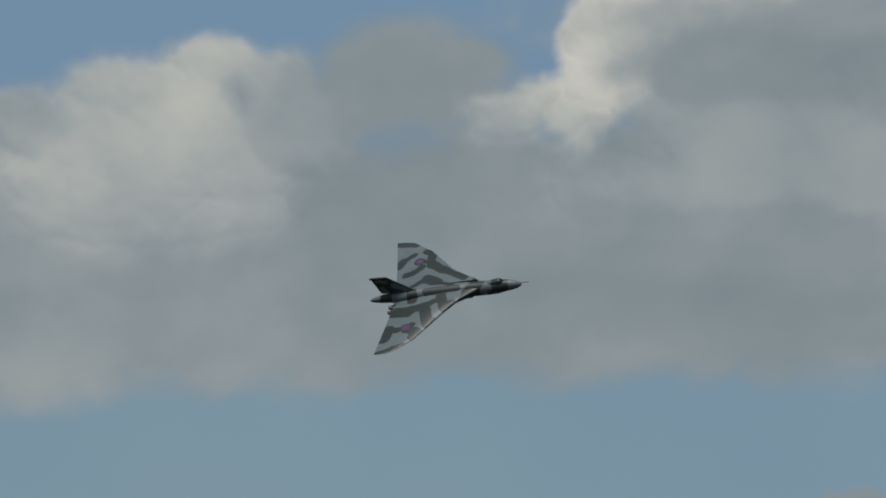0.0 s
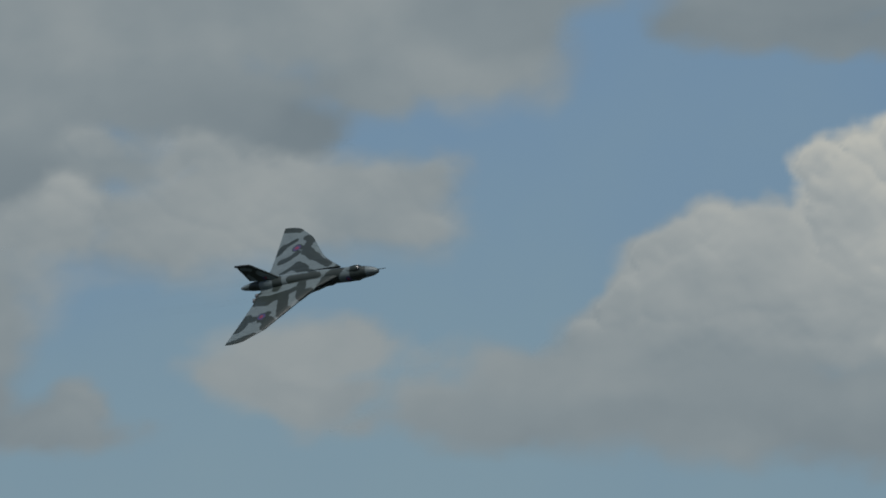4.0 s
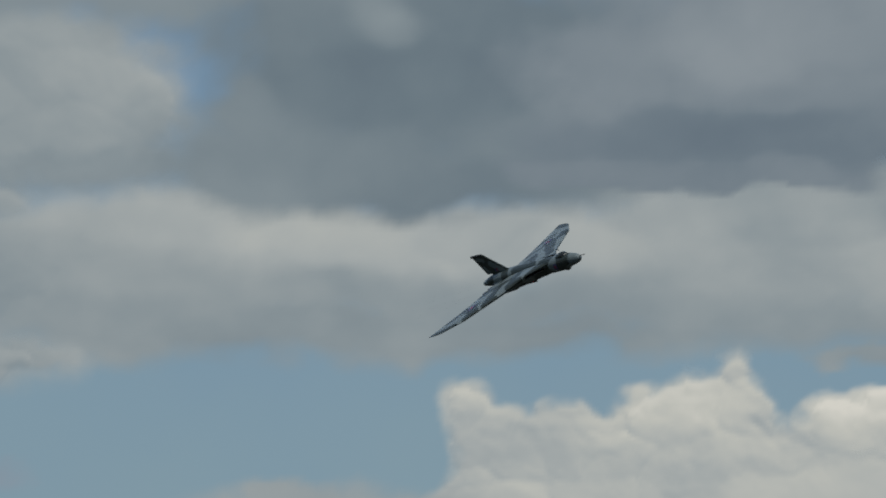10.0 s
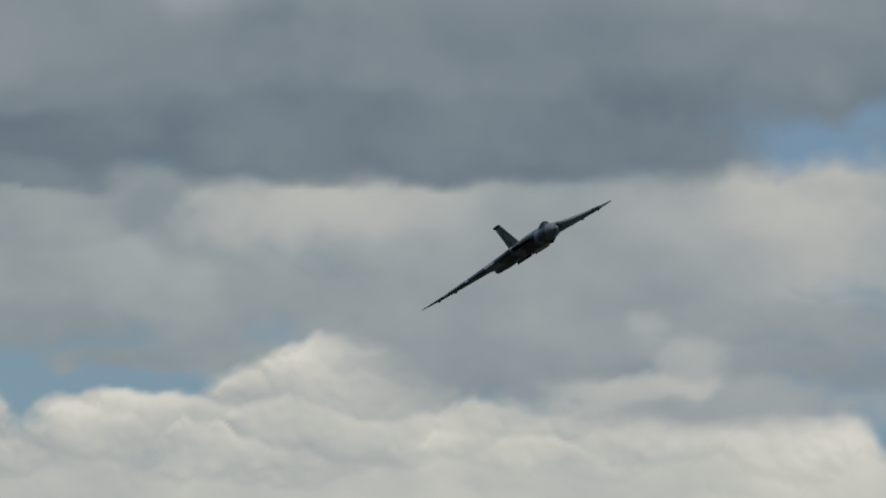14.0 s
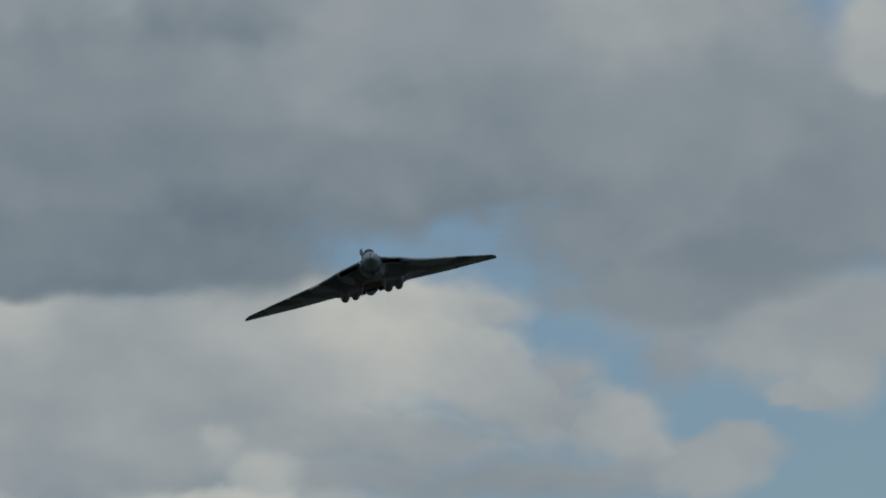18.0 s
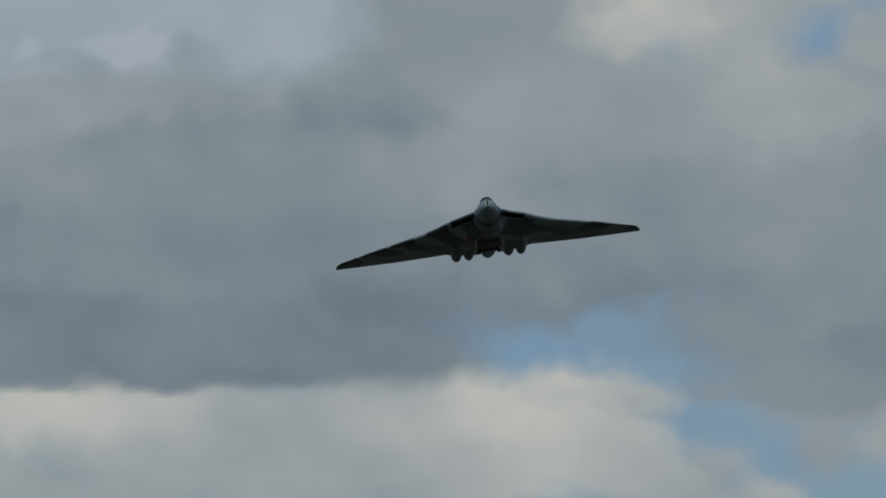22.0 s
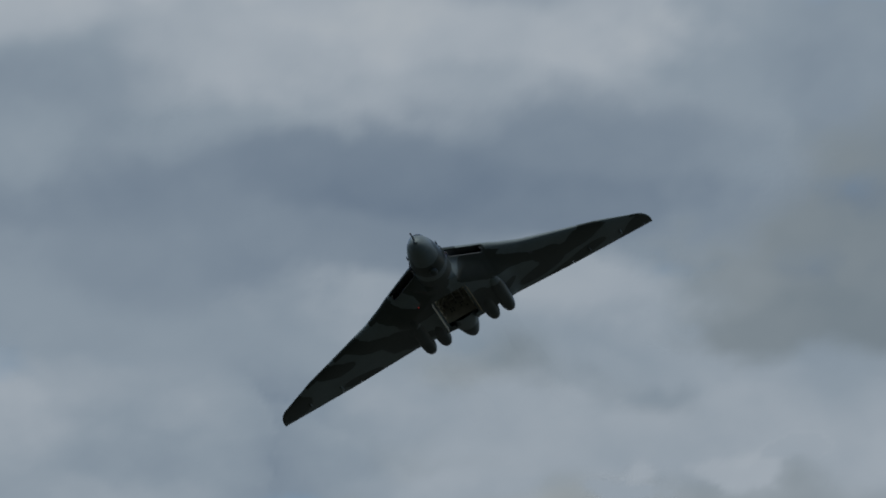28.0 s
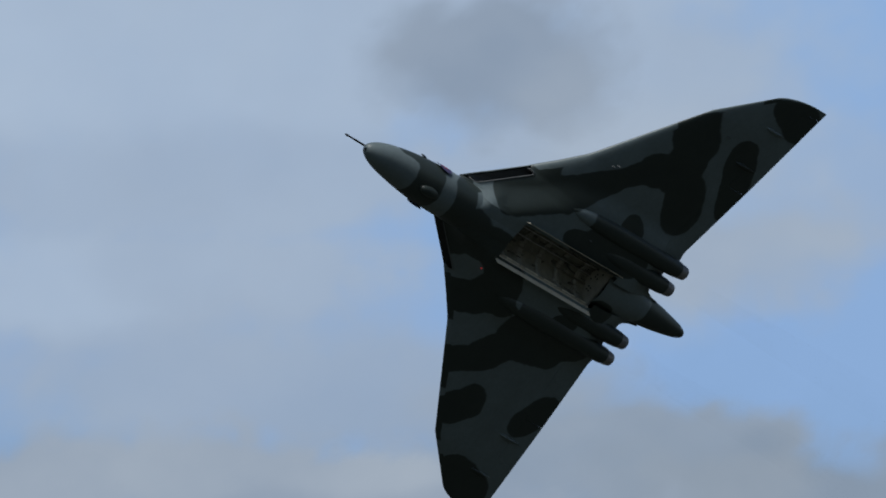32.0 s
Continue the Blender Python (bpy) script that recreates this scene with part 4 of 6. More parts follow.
cloud("light grey cloud layer with faint folds", PALE, 3469, 1, 14,
      (12.80, 9.71, 0.43, 0.17, 0.65), (13.35, 9.80, 0.43, 0.15, 0.67), (13.13, 9.50, 0.43, 0.17, 0.63), (13.13, 9.17, 0.54, 0.15, 0.59),
      (12.81, 8.98, 0.43, 0.11, 0.57), (13.57, 9.17, 0.43, 0.13, 0.62), (14.45, 9.11, 0.54, 0.13, 0.67), (14.12, 9.22, 0.22, 0.11, 0.64),
      (14.89, 9.06, 0.54, 0.15, 0.64), (15.11, 9.28, 0.33, 0.15, 0.61), (13.79, 8.96, 0.54, 0.13, 0.63), (14.89, 8.80, 0.54, 0.13, 0.60),
      (14.01, 9.74, 0.33, 0.17, 0.66), (14.41, 9.84, 0.22, 0.09, 0.70),
)
cloud("bright patch in the light grey layer", PALE, 3446, 0.8, 14,
      (13.68, 9.43, 0.20, 0.10, 0.68), (13.90, 9.36, 0.13, 0.11, 0.68), (13.75, 9.56, 0.17, 0.09, 0.66), (13.57, 9.30, 0.13, 0.07, 0.65),
      (14.01, 9.50, 0.09, 0.13, 0.66),
)
cloud("grey-blue cumulus shoulder with frayed edge", PALE, 3423, 0.65, 14,
      (14.23, 9.61, 0.15, 0.11, 0.52), (14.12, 9.50, 0.10, 0.11, 0.53), (14.67, 9.50, 0.37, 0.17, 0.49), (14.67, 9.69, 0.33, 0.15, 0.49),
      (14.52, 9.80, 0.17, 0.11, 0.51), (14.17, 9.69, 0.09, 0.07, 0.54), (15.11, 9.58, 0.33, 0.24, 0.54), (14.34, 9.39, 0.26, 0.11, 0.54),
      (14.89, 9.34, 0.33, 0.11, 0.53), (14.89, 9.86, 0.43, 0.15, 0.52), (14.04, 9.52, 0.05, 0.06, 0.56),
)
cloud("dim grey underside of the cloud layer", PALE, 3400, 1.1, 10,
      (12.04, 8.56, 0.54, 0.13, 0.46), (12.70, 8.59, 0.54, 0.13, 0.48), (12.92, 8.74, 0.43, 0.09, 0.52), (12.26, 8.41, 0.54, 0.11, 0.47),
      (14.23, 8.26, 0.54, 0.13, 0.49), (13.79, 8.20, 0.54, 0.13, 0.49), (14.78, 8.46, 0.65, 0.13, 0.44), (14.45, 8.52, 0.54, 0.11, 0.46),
      (15.11, 8.37, 0.43, 0.13, 0.46), (13.35, 8.46, 0.54, 0.15, 0.48), (11.49, 8.58, 0.43, 0.20, 0.48), (15.22, 8.63, 0.43, 0.13, 0.48),
)
cloud("bright cumulus head low under the haze", PALE, 3377, 0.5, 20,
      (11.95, 8.22, 0.17, 0.09, 0.67), (12.15, 8.21, 0.16, 0.10, 0.68), (12.29, 8.12, 0.17, 0.10, 0.66), (12.04, 8.09, 0.26, 0.11, 0.67),
      (11.78, 8.11, 0.17, 0.13, 0.66), (12.37, 8.04, 0.13, 0.07, 0.64),
)
cloud("pale low cumulus under the haze", PALE, 3354, 0.8, 14,
      (15.00, 8.10, 0.24, 0.09, 0.61), (15.15, 8.16, 0.13, 0.07, 0.60), (14.45, 8.06, 0.33, 0.07, 0.58), (15.26, 8.06, 0.22, 0.09, 0.61),
)
cloud("large pale cumulus in high haze with dim base", PALE, 3331, 0.85, 16,
      (11.97, 9.67, 0.28, 0.17, 0.68), (11.75, 9.51, 0.28, 0.15, 0.71), (12.30, 9.51, 0.35, 0.17, 0.71), (11.58, 9.67, 0.24, 0.13, 0.63),
      (12.52, 9.73, 0.28, 0.15, 0.66), (11.31, 9.32, 0.28, 0.15, 0.68), (11.09, 9.14, 0.26, 0.17, 0.67), (10.87, 8.82, 0.33, 0.20, 0.65),
      (10.66, 8.60, 0.33, 0.15, 0.62), (11.53, 8.93, 0.43, 0.22, 0.68), (11.97, 9.14, 0.43, 0.22, 0.69), (11.31, 9.73, 0.20, 0.10, 0.63),
      (11.14, 9.60, 0.17, 0.13, 0.64), (12.15, 9.82, 0.26, 0.09, 0.66), (11.35, 9.58, 0.15, 0.10, 0.64), (11.41, 9.61, 0.11, 0.09, 0.64),
)
cloud("pale grey flank of the high cumulus", PALE, 3308, 0.9, 14,
      (12.96, 9.36, 0.39, 0.20, 0.64), (12.85, 9.14, 0.39, 0.17, 0.64), (12.85, 8.71, 0.43, 0.20, 0.54), (13.07, 8.92, 0.43, 0.17, 0.52),
      (12.30, 8.60, 0.54, 0.17, 0.52), (11.97, 8.45, 0.54, 0.13, 0.49), (11.31, 8.45, 0.54, 0.13, 0.53), (12.85, 9.71, 0.33, 0.15, 0.63),
      (12.41, 8.97, 0.43, 0.17, 0.59), (13.18, 9.57, 0.33, 0.20, 0.64), (10.77, 8.39, 0.54, 0.11, 0.53), (11.75, 8.67, 0.43, 0.13, 0.56),
)
cloud("bright cumulus head in high haze", PALE, 3285, 0.75, 16,
      (12.92, 9.90, 0.13, 0.11, 0.67), (13.07, 10.05, 0.20, 0.15, 0.69), (13.16, 9.90, 0.22, 0.17, 0.68), (13.30, 10.16, 0.26, 0.17, 0.69),
      (13.03, 9.77, 0.22, 0.11, 0.64),
)
cloud("hazy lilac-grey cloud deck with lumpy top", HAZE, 3262, 1.5, 8,
      (10.08, 9.48, 0.20, 0.09, 0.62), (10.28, 9.52, 0.12, 0.06, 0.61), (10.33, 9.01, 0.43, 0.10, 0.59), (10.11, 8.82, 0.54, 0.20, 0.53),
      (10.22, 8.49, 0.54, 0.15, 0.56), (10.00, 8.49, 0.33, 0.13, 0.58), (9.89, 9.10, 0.33, 0.13, 0.57), (10.66, 8.86, 0.15, 0.10, 0.59),
      (9.56, 8.81, 0.43, 0.26, 0.54),
)
cloud("hazy grey cloud deck with lumpy top", HAZE, 3239, 1.8, 8,
      (8.40, 9.37, 0.33, 0.11, 0.57), (8.62, 9.09, 0.54, 0.20, 0.53), (8.84, 9.51, 0.17, 0.10, 0.55), (8.95, 9.57, 0.13, 0.05, 0.56),
      (7.74, 9.26, 0.48, 0.13, 0.55), (8.97, 9.40, 0.20, 0.11, 0.55), (8.75, 9.31, 0.26, 0.13, 0.55), (7.96, 9.18, 0.43, 0.13, 0.55),
      (9.50, 9.22, 0.54, 0.17, 0.53), (10.27, 9.44, 0.26, 0.12, 0.56), (10.44, 9.48, 0.22, 0.09, 0.57), (10.38, 9.20, 0.54, 0.20, 0.53),
      (9.06, 8.88, 0.76, 0.20, 0.50), (10.16, 8.81, 0.76, 0.17, 0.49), (8.18, 8.81, 0.76, 0.17, 0.52),
)
cloud("warm grey cumulus head in the haze", HAZE, 3216, 1.8, 8,
      (7.52, 9.39, 0.20, 0.12, 0.57), (7.43, 9.48, 0.13, 0.08, 0.57), (7.12, 9.46, 0.20, 0.09, 0.56), (7.61, 9.46, 0.10, 0.06, 0.55),
      (7.30, 9.31, 0.37, 0.15, 0.57), (7.30, 9.05, 0.43, 0.17, 0.56), (7.19, 8.81, 0.43, 0.17, 0.55), (6.75, 9.39, 0.43, 0.26, 0.57),
)
cloud("thin pale veil of high cloud", VEIL, 3193, 3.2, 6,
      (7.30, 10.43, 0.54, 0.24, 0.67), (7.85, 10.48, 0.54, 0.17, 0.65), (7.19, 10.17, 0.33, 0.22, 0.64), (8.51, 10.39, 0.76, 0.13, 0.63),
      (9.72, 10.31, 0.65, 0.13, 0.61),
)
cloud("thin pale veil of high cloud", VEIL, 3170, 2.3, 6,
      (5.10, 10.94, 0.87, 0.37, 0.69), (5.88, 10.90, 0.65, 0.28, 0.68), (5.10, 10.45, 0.76, 0.26, 0.64), (4.89, 10.03, 0.43, 0.17, 0.69),
      (5.77, 10.51, 0.54, 0.17, 0.64), (7.20, 10.88, 0.54, 0.24, 0.65), (5.33, 10.08, 0.65, 0.13, 0.64), (6.87, 10.56, 0.54, 0.13, 0.65),
      (6.21, 11.16, 1.08, 0.20, 0.67), (7.42, 10.19, 0.43, 0.15, 0.62), (5.33, 9.75, 0.91, 0.24, 0.62), (5.99, 9.65, 0.65, 0.17, 0.60),
)
cloud("dark smoky cloud patch on a high pale veil", VEIL, 3147, 1.7, 8,
      (6.54, 10.88, 0.26, 0.18, 0.55), (6.65, 11.06, 0.24, 0.13, 0.57), (6.43, 10.97, 0.20, 0.15, 0.57), (6.76, 10.84, 0.17, 0.13, 0.58),
)
cloud("soft grey cloud top below the veil", VEIL, 3124, 1.3, 8,
      (5.55, 9.33, 0.54, 0.09, 0.61), (6.10, 9.30, 0.33, 0.09, 0.63), (4.78, 9.32, 0.33, 0.09, 0.60), (6.10, 9.21, 0.65, 0.10, 0.58),
)


# ---- the aircraft: x forward from the nose, y to the left wing, z up ----
def part(name, bm, material, parent, label="", smooth=True):
    me = bpy.data.meshes.new(name)
    bm.to_mesh(me)
    bm.free()
    return link(name, me, material, parent, label, smooth)


def link(name, me, material, parent, label="", smooth=True):
    if smooth:
        me.polygons.foreach_set("use_smooth", np.ones(len(me.polygons), bool))
    me.materials.append(material)
    ob = new(name, me)
    ob.parent = parent
    return tagged(ob, label) if label else ob


BAY = (13.2, 22.0)

# camouflage bands: aft, across, aft, across, half width
TOP_BANDS = (
    (27.2, 16.3, 23.4, 15.6, 0.71), (26.0, 9.6, 25.4, 10.9, 0.90), (25.4, 10.9, 23.1, 12.4, 0.62), (21.9, 9.9, 21.8, 9.9, 1.14),
    (20.6, 9.7, 19.3, 9.3, 0.66), (20.9, 13.0, 19.1, 11.7, 0.80), (19.5, 11.3, 19.2, 8.6, 0.90), (19.0, 8.4, 16.2, 6.0, 1.18),
    (16.1, 5.8, 11.6, 2.5, 0.80), (24.3, 6.4, 22.9, 6.5, 0.80), (22.9, 6.5, 21.0, 8.1, 0.80), (22.3, 2.4, 19.5, 4.0, 0.62),
    (19.4, 3.9, 17.1, 2.2, 1.23), (17.1, 2.2, 13.7, 0.1, 0.57), (18.8, -0.8, 12.8, -0.8, 0.85), (22.3, -0.1, 22.0, -0.1, 0.57),)
TOP_BANDS_NEAR = (
    (8.4, 0.1, 10.4, -1.9, 1.32), (10.4, -1.9, 11.2, -3.9, 0.85), (15.7, -2.3, 14.7, -5.6, 1.04), (14.5, -5.3, 13.2, -4.8, 0.85),
    (14.1, -6.3, 14.9, -6.0, 0.66), (21.8, -0.6, 21.6, -2.0, 1.04), (25.1, -4.5, 22.2, -5.5, 1.42), (22.3, -4.9, 18.7, -4.5, 1.18),
    (18.7, -4.5, 17.1, -3.6, 0.85), (18.6, -5.3, 17.5, -9.7, 1.18),)
TOP_BANDS_TIP = (
    (17.4, -9.4, 16.3, -8.6, 0.57), (26.3, -12.2, 25.5, -10.0, 1.51), (25.5, -10.0, 23.5, -10.3, 0.85), (21.9, -10.0, 21.9, -10.0, 1.14),
    (21.8, -10.9, 20.7, -9.4, 0.76), (20.6, -11.1, 19.1, -11.9, 1.14), (20.4, -12.9, 19.4, -12.8, 0.85), (27.0, -16.8, 25.0, -16.2, 0.66),
    (25.0, -16.2, 21.9, -15.0, 0.71), (4.1, -3, 4.1, 3, 1.6), (9.3, -1.6, 8.6, 1.6, 1.2), (27.0, -2, 27.0, 2, 1.2),)
UPPER = TOP_BANDS + TOP_BANDS_NEAR + TOP_BANDS_TIP
BOTTOM_BANDS = (
    (11.9, 3.7, 12.4, 4.6, 1.5), (11.3, 2.3, 14.8, 4.1, 1.13), (18.6, 2, 20.4, 2.5, 1.34), (21.2, 2.4, 22.3, 2.6, 1.19), (16.8, 2.1, 17.4, 2.2, 0.6),
    (9.8, -0.7, 10.5, -2.1, 1.4), (15, -2.7, 15, -4.3, 1.43), (15.1, -4.4, 13.6, -5.2, 1.14), (22.7, -1.1, 23.2, -1.2, 0.69),
    (15.7, -3.1, 16.1, -4, 1.08), (19.2, -4.8, 19.8, -5.1, 1.49), (18.3, -7.6, 19.4, -6.2, 1.25), (16.4, -9.2, 18.4, -7.7, 0.96),
    (20.7, -5.6, 22.7, -5.2, 1.27),)
BOTTOM_BANDS_FAR = (
    (22.7, -5.2, 24.5, -4, 0.84), (19.3, -11.6, 20.2, -10.6, 1.28), (24.9, -10, 25.6, -8.9, 1.23), (23, -15.1, 25.4, -15.7, 1.36),
    (20.7, -3, 21.8, -2.9, 0.5), (24.9, 16.1, 26.3, 15.5, 1.36), (24.1, 11.9, 26.1, 8.7, 1.11), (19.2, 12.6, 20.3, 11.2, 1.67),
    (20.5, 11, 21, 9, 1.59), (21, 9, 19.1, 8.3, 1.18), (19.1, 8.3, 17.4, 6.5, 0.89), (17.4, 6.5, 14.8, 3.9, 0.95), (22.5, 8, 23.4, 6.6, 1.45),
    (20.6, 4.3, 20.8, 4.2, 0.91), (4.9, -3, 4.9, 3, 1.1), (8.6, -1.6, 8, 1.6, 1), (26.8, -2, 27.6, 2, 1),)
BOTTOM_BANDS_ROOT = (
    (9.0, -1.0, 12.8, -0.7, 0.99), (12.7, -1.2, 15.2, -2.8, 0.83), (9.9, -2.2, 12.4, -1.4, 0.83), (15.2, -3.7, 16.8, -4.2, 0.74),)
LOWER = BOTTOM_BANDS + BOTTOM_BANDS_FAR + BOTTOM_BANDS_ROOT


def band_field(s, y, bands):
    best = np.full(s.shape, -1.0)
    ws = s + 0.22 * fbm(s * 0.45, y * 0.45, 3)
    wy = y + 0.22 * fbm(s * 0.45 + 31, y * 0.45 + 8, 3)
    for s0, y0, s1, y1, r in bands:
        ds, dy = s1 - s0, y1 - y0
        u = np.clip(((ws - s0) * ds + (wy - y0) * dy) / (ds * ds + dy * dy + 1e-9), 0, 1)
        best = np.maximum(best, 1 - np.hypot(ws - s0 - u * ds, wy - y0 - u * dy) / r)
    return best


def camouflage(me, upper=None):
    """Write the camouflage field of a mesh in the aircraft's space."""
    n = len(me.vertices)
    co = np.empty(n * 3, np.float32)
    me.vertices.foreach_get("co", co)
    co = co.reshape(-1, 3)
    top = band_field(-co[:, 0], co[:, 1], UPPER)
    low = band_field(-co[:, 0], co[:, 1], LOWER)
    w = np.clip((co[:, 2] + 0.25) * 2.5 + 0.5, 0, 1) if upper is None else np.full(n, float(upper))
    me.attributes.new("camo", "FLOAT", "POINT").data.foreach_set("value", (low + (top - low) * w).astype(np.float32))


def dark_underside(me, start):
    """Second camouflage colour on the lower side, aft of a station."""
    data = me.attributes["camo"].data
    for v, d in zip(me.vertices, data):
        d.value = max(d.value, min(0.5, (-v.co.x - start) * 0.6, (-0.1 - v.co.z) * 3))


def leading(y):
    """Distance of the leading edge aft of the nose."""
    y = np.abs(y)
    s = np.interp(y, (0, 1.5, 4.05, 6.75, 13.4, 16.15), (6.5, 8.45, 12.0, 14.75, 19.85, 23.3))
    tip = np.clip((y - 16.15) / 0.78, 0, 1)
    return s + 2.4 * (1 - np.sqrt(1 - tip ** 2)) + 0.9 * tip


def trailing(y):
    return np.interp(np.abs(y), (0, 1.0, 1.12, 1.3, 1.5, 1.7, 2.2, 2.9, 3.6, 4.2, 4.6, 10.0, 16.92),
                     (27.6, 26.9, 26.2, 25.75, 25.6, 25.62, 25.8, 25.55, 25.9, 25.95, 25.82, 26.5, 27.4))


def half_thickness(x, y, upper=True):
    """Half of the wing's depth at the chord fraction x; the lower face drops away at the intake."""
    c = trailing(y) - leading(y)
    t = np.interp(np.abs(y), (0, 2, 4.5, 7, 13.5, 16.9), (0.105, 0.105, 0.10, 0.098, 0.075, 0.05)) * c
    depth = t * 5 * (0.2969 * np.sqrt(x) - 0.126 * x - 0.3516 * x ** 2 + 0.2843 * x ** 3 - 0.1036 * x ** 4)
    if upper:
        return depth
    mouth = 0.46 * np.clip((np.abs(y) - 1.45) / 0.1, 0, 1) * np.clip((4.12 - np.abs(y)) / 0.15, 0, 1)
    return np.maximum(depth, mouth * np.clip(1 - x / 0.5, 0, 1) ** 0.5)


def mid_height(y, x=0.0):
    """Height of the wing's middle surface: the leading edge rides higher inboard than the trailing edge."""
    front = np.interp(np.abs(y), (0, 4.6, 6.83, 13.45, 16.9), (0.58, 0.52, 0.38, -0.08, -0.12))
    rear = np.interp(np.abs(y), (0, 4.0, 10.0, 16.9), (-0.22, -0.28, -0.30, -0.14))
    lift = np.interp(np.abs(y), (0, 4.1, 5.4, 7.2), (0.36, 0.36, 0.14, 0.0))
    return front + (rear - front) * x + lift * np.clip(1 - np.asarray(x) / 0.3, 0, 1) ** 2


def belly(s, y, z):
    """Extra depth under the inner wing, where the engines and the bay are faired in."""
    ramp = lambda v, a, b: (lambda t: t * t * (3 - 2 * t))(np.clip((v - a) / (b - a), 0, 1))
    floor = np.interp(np.abs(y), (1.2, 2.0, 3.2, 4.2, 5.8), (-1.16, -1.11, -1.0, -0.82, -0.36))
    aft = s - leading(y)
    drop = ramp(aft - np.interp(np.abs(y), (1.3, 2.2, 3.5), (0.7, 1.0, 1.5)), 0, 3.2)
    fillet = np.clip((2.7 - np.abs(y)) / 1.45, 0, 1) ** 1.6 * ramp(aft, 0.75, 1.9)
    return np.maximum(0, z - floor) * np.maximum(drop, 0.9 * fillet) * (1 - ramp(s, 23.0, 26.0)) * (1 - ramp(np.abs(y), 4.4, 6.0))


def wing_skin(side, y0, y1, x0, x1, upper, ny, nx):
    """One face of the wing between two stations and two chord lines (as functions of y or fractions)."""
    ys = np.linspace(y0, y1, ny)
    us = (1 - np.cos(np.linspace(0, 1, nx) * math.pi / 2))
    u, y = np.meshgrid(us, ys)
    a = x0(y) if callable(x0) else np.full(y.shape, x0)
    b = x1(y) if callable(x1) else np.full(y.shape, x1)
    x = np.clip(a + (b - a) * u, 0, 1)
    c = trailing(y) - leading(y)
    z = mid_height(y, x) + half_thickness(x, y, upper) * (1 if upper else -1)
    s = leading(y) + x * c
    return np.stack([-s, y * side, z if upper else z - belly(s, y, z)], -1)


def join_grids(name, grids):
    verts, faces, base = [], [], 0
    for g, flip in grids:
        r, c = g.shape[:2]
        verts.append(g.reshape(-1, 3))
        i = np.arange(r * c).reshape(r, c) + base
        q = np.stack([i[:-1, :-1], i[:-1, 1:], i[1:, 1:], i[1:, :-1]], -1).reshape(-1, 4)
        faces.append(q[:, ::-1] if flip else q)
        base += r * c
    me = bpy.data.meshes.new(name)
    me.from_pydata(np.concatenate(verts).tolist(), [], np.concatenate(faces).tolist())
    return me


def rake(y):
    """The lower lip of the intake lies aft of the upper one."""
    return 0.55 * np.clip((np.abs(y) - 1.45) / 0.15, 0, 1) * np.clip((4.12 - np.abs(y)) / 0.2, 0, 1) / (trailing(y) - leading(y))


def hinge(y):
    c = trailing(y) - leading(y)
    return 1 - np.clip(2.05 - 0.035 * np.abs(y), 0.3, 3) / c


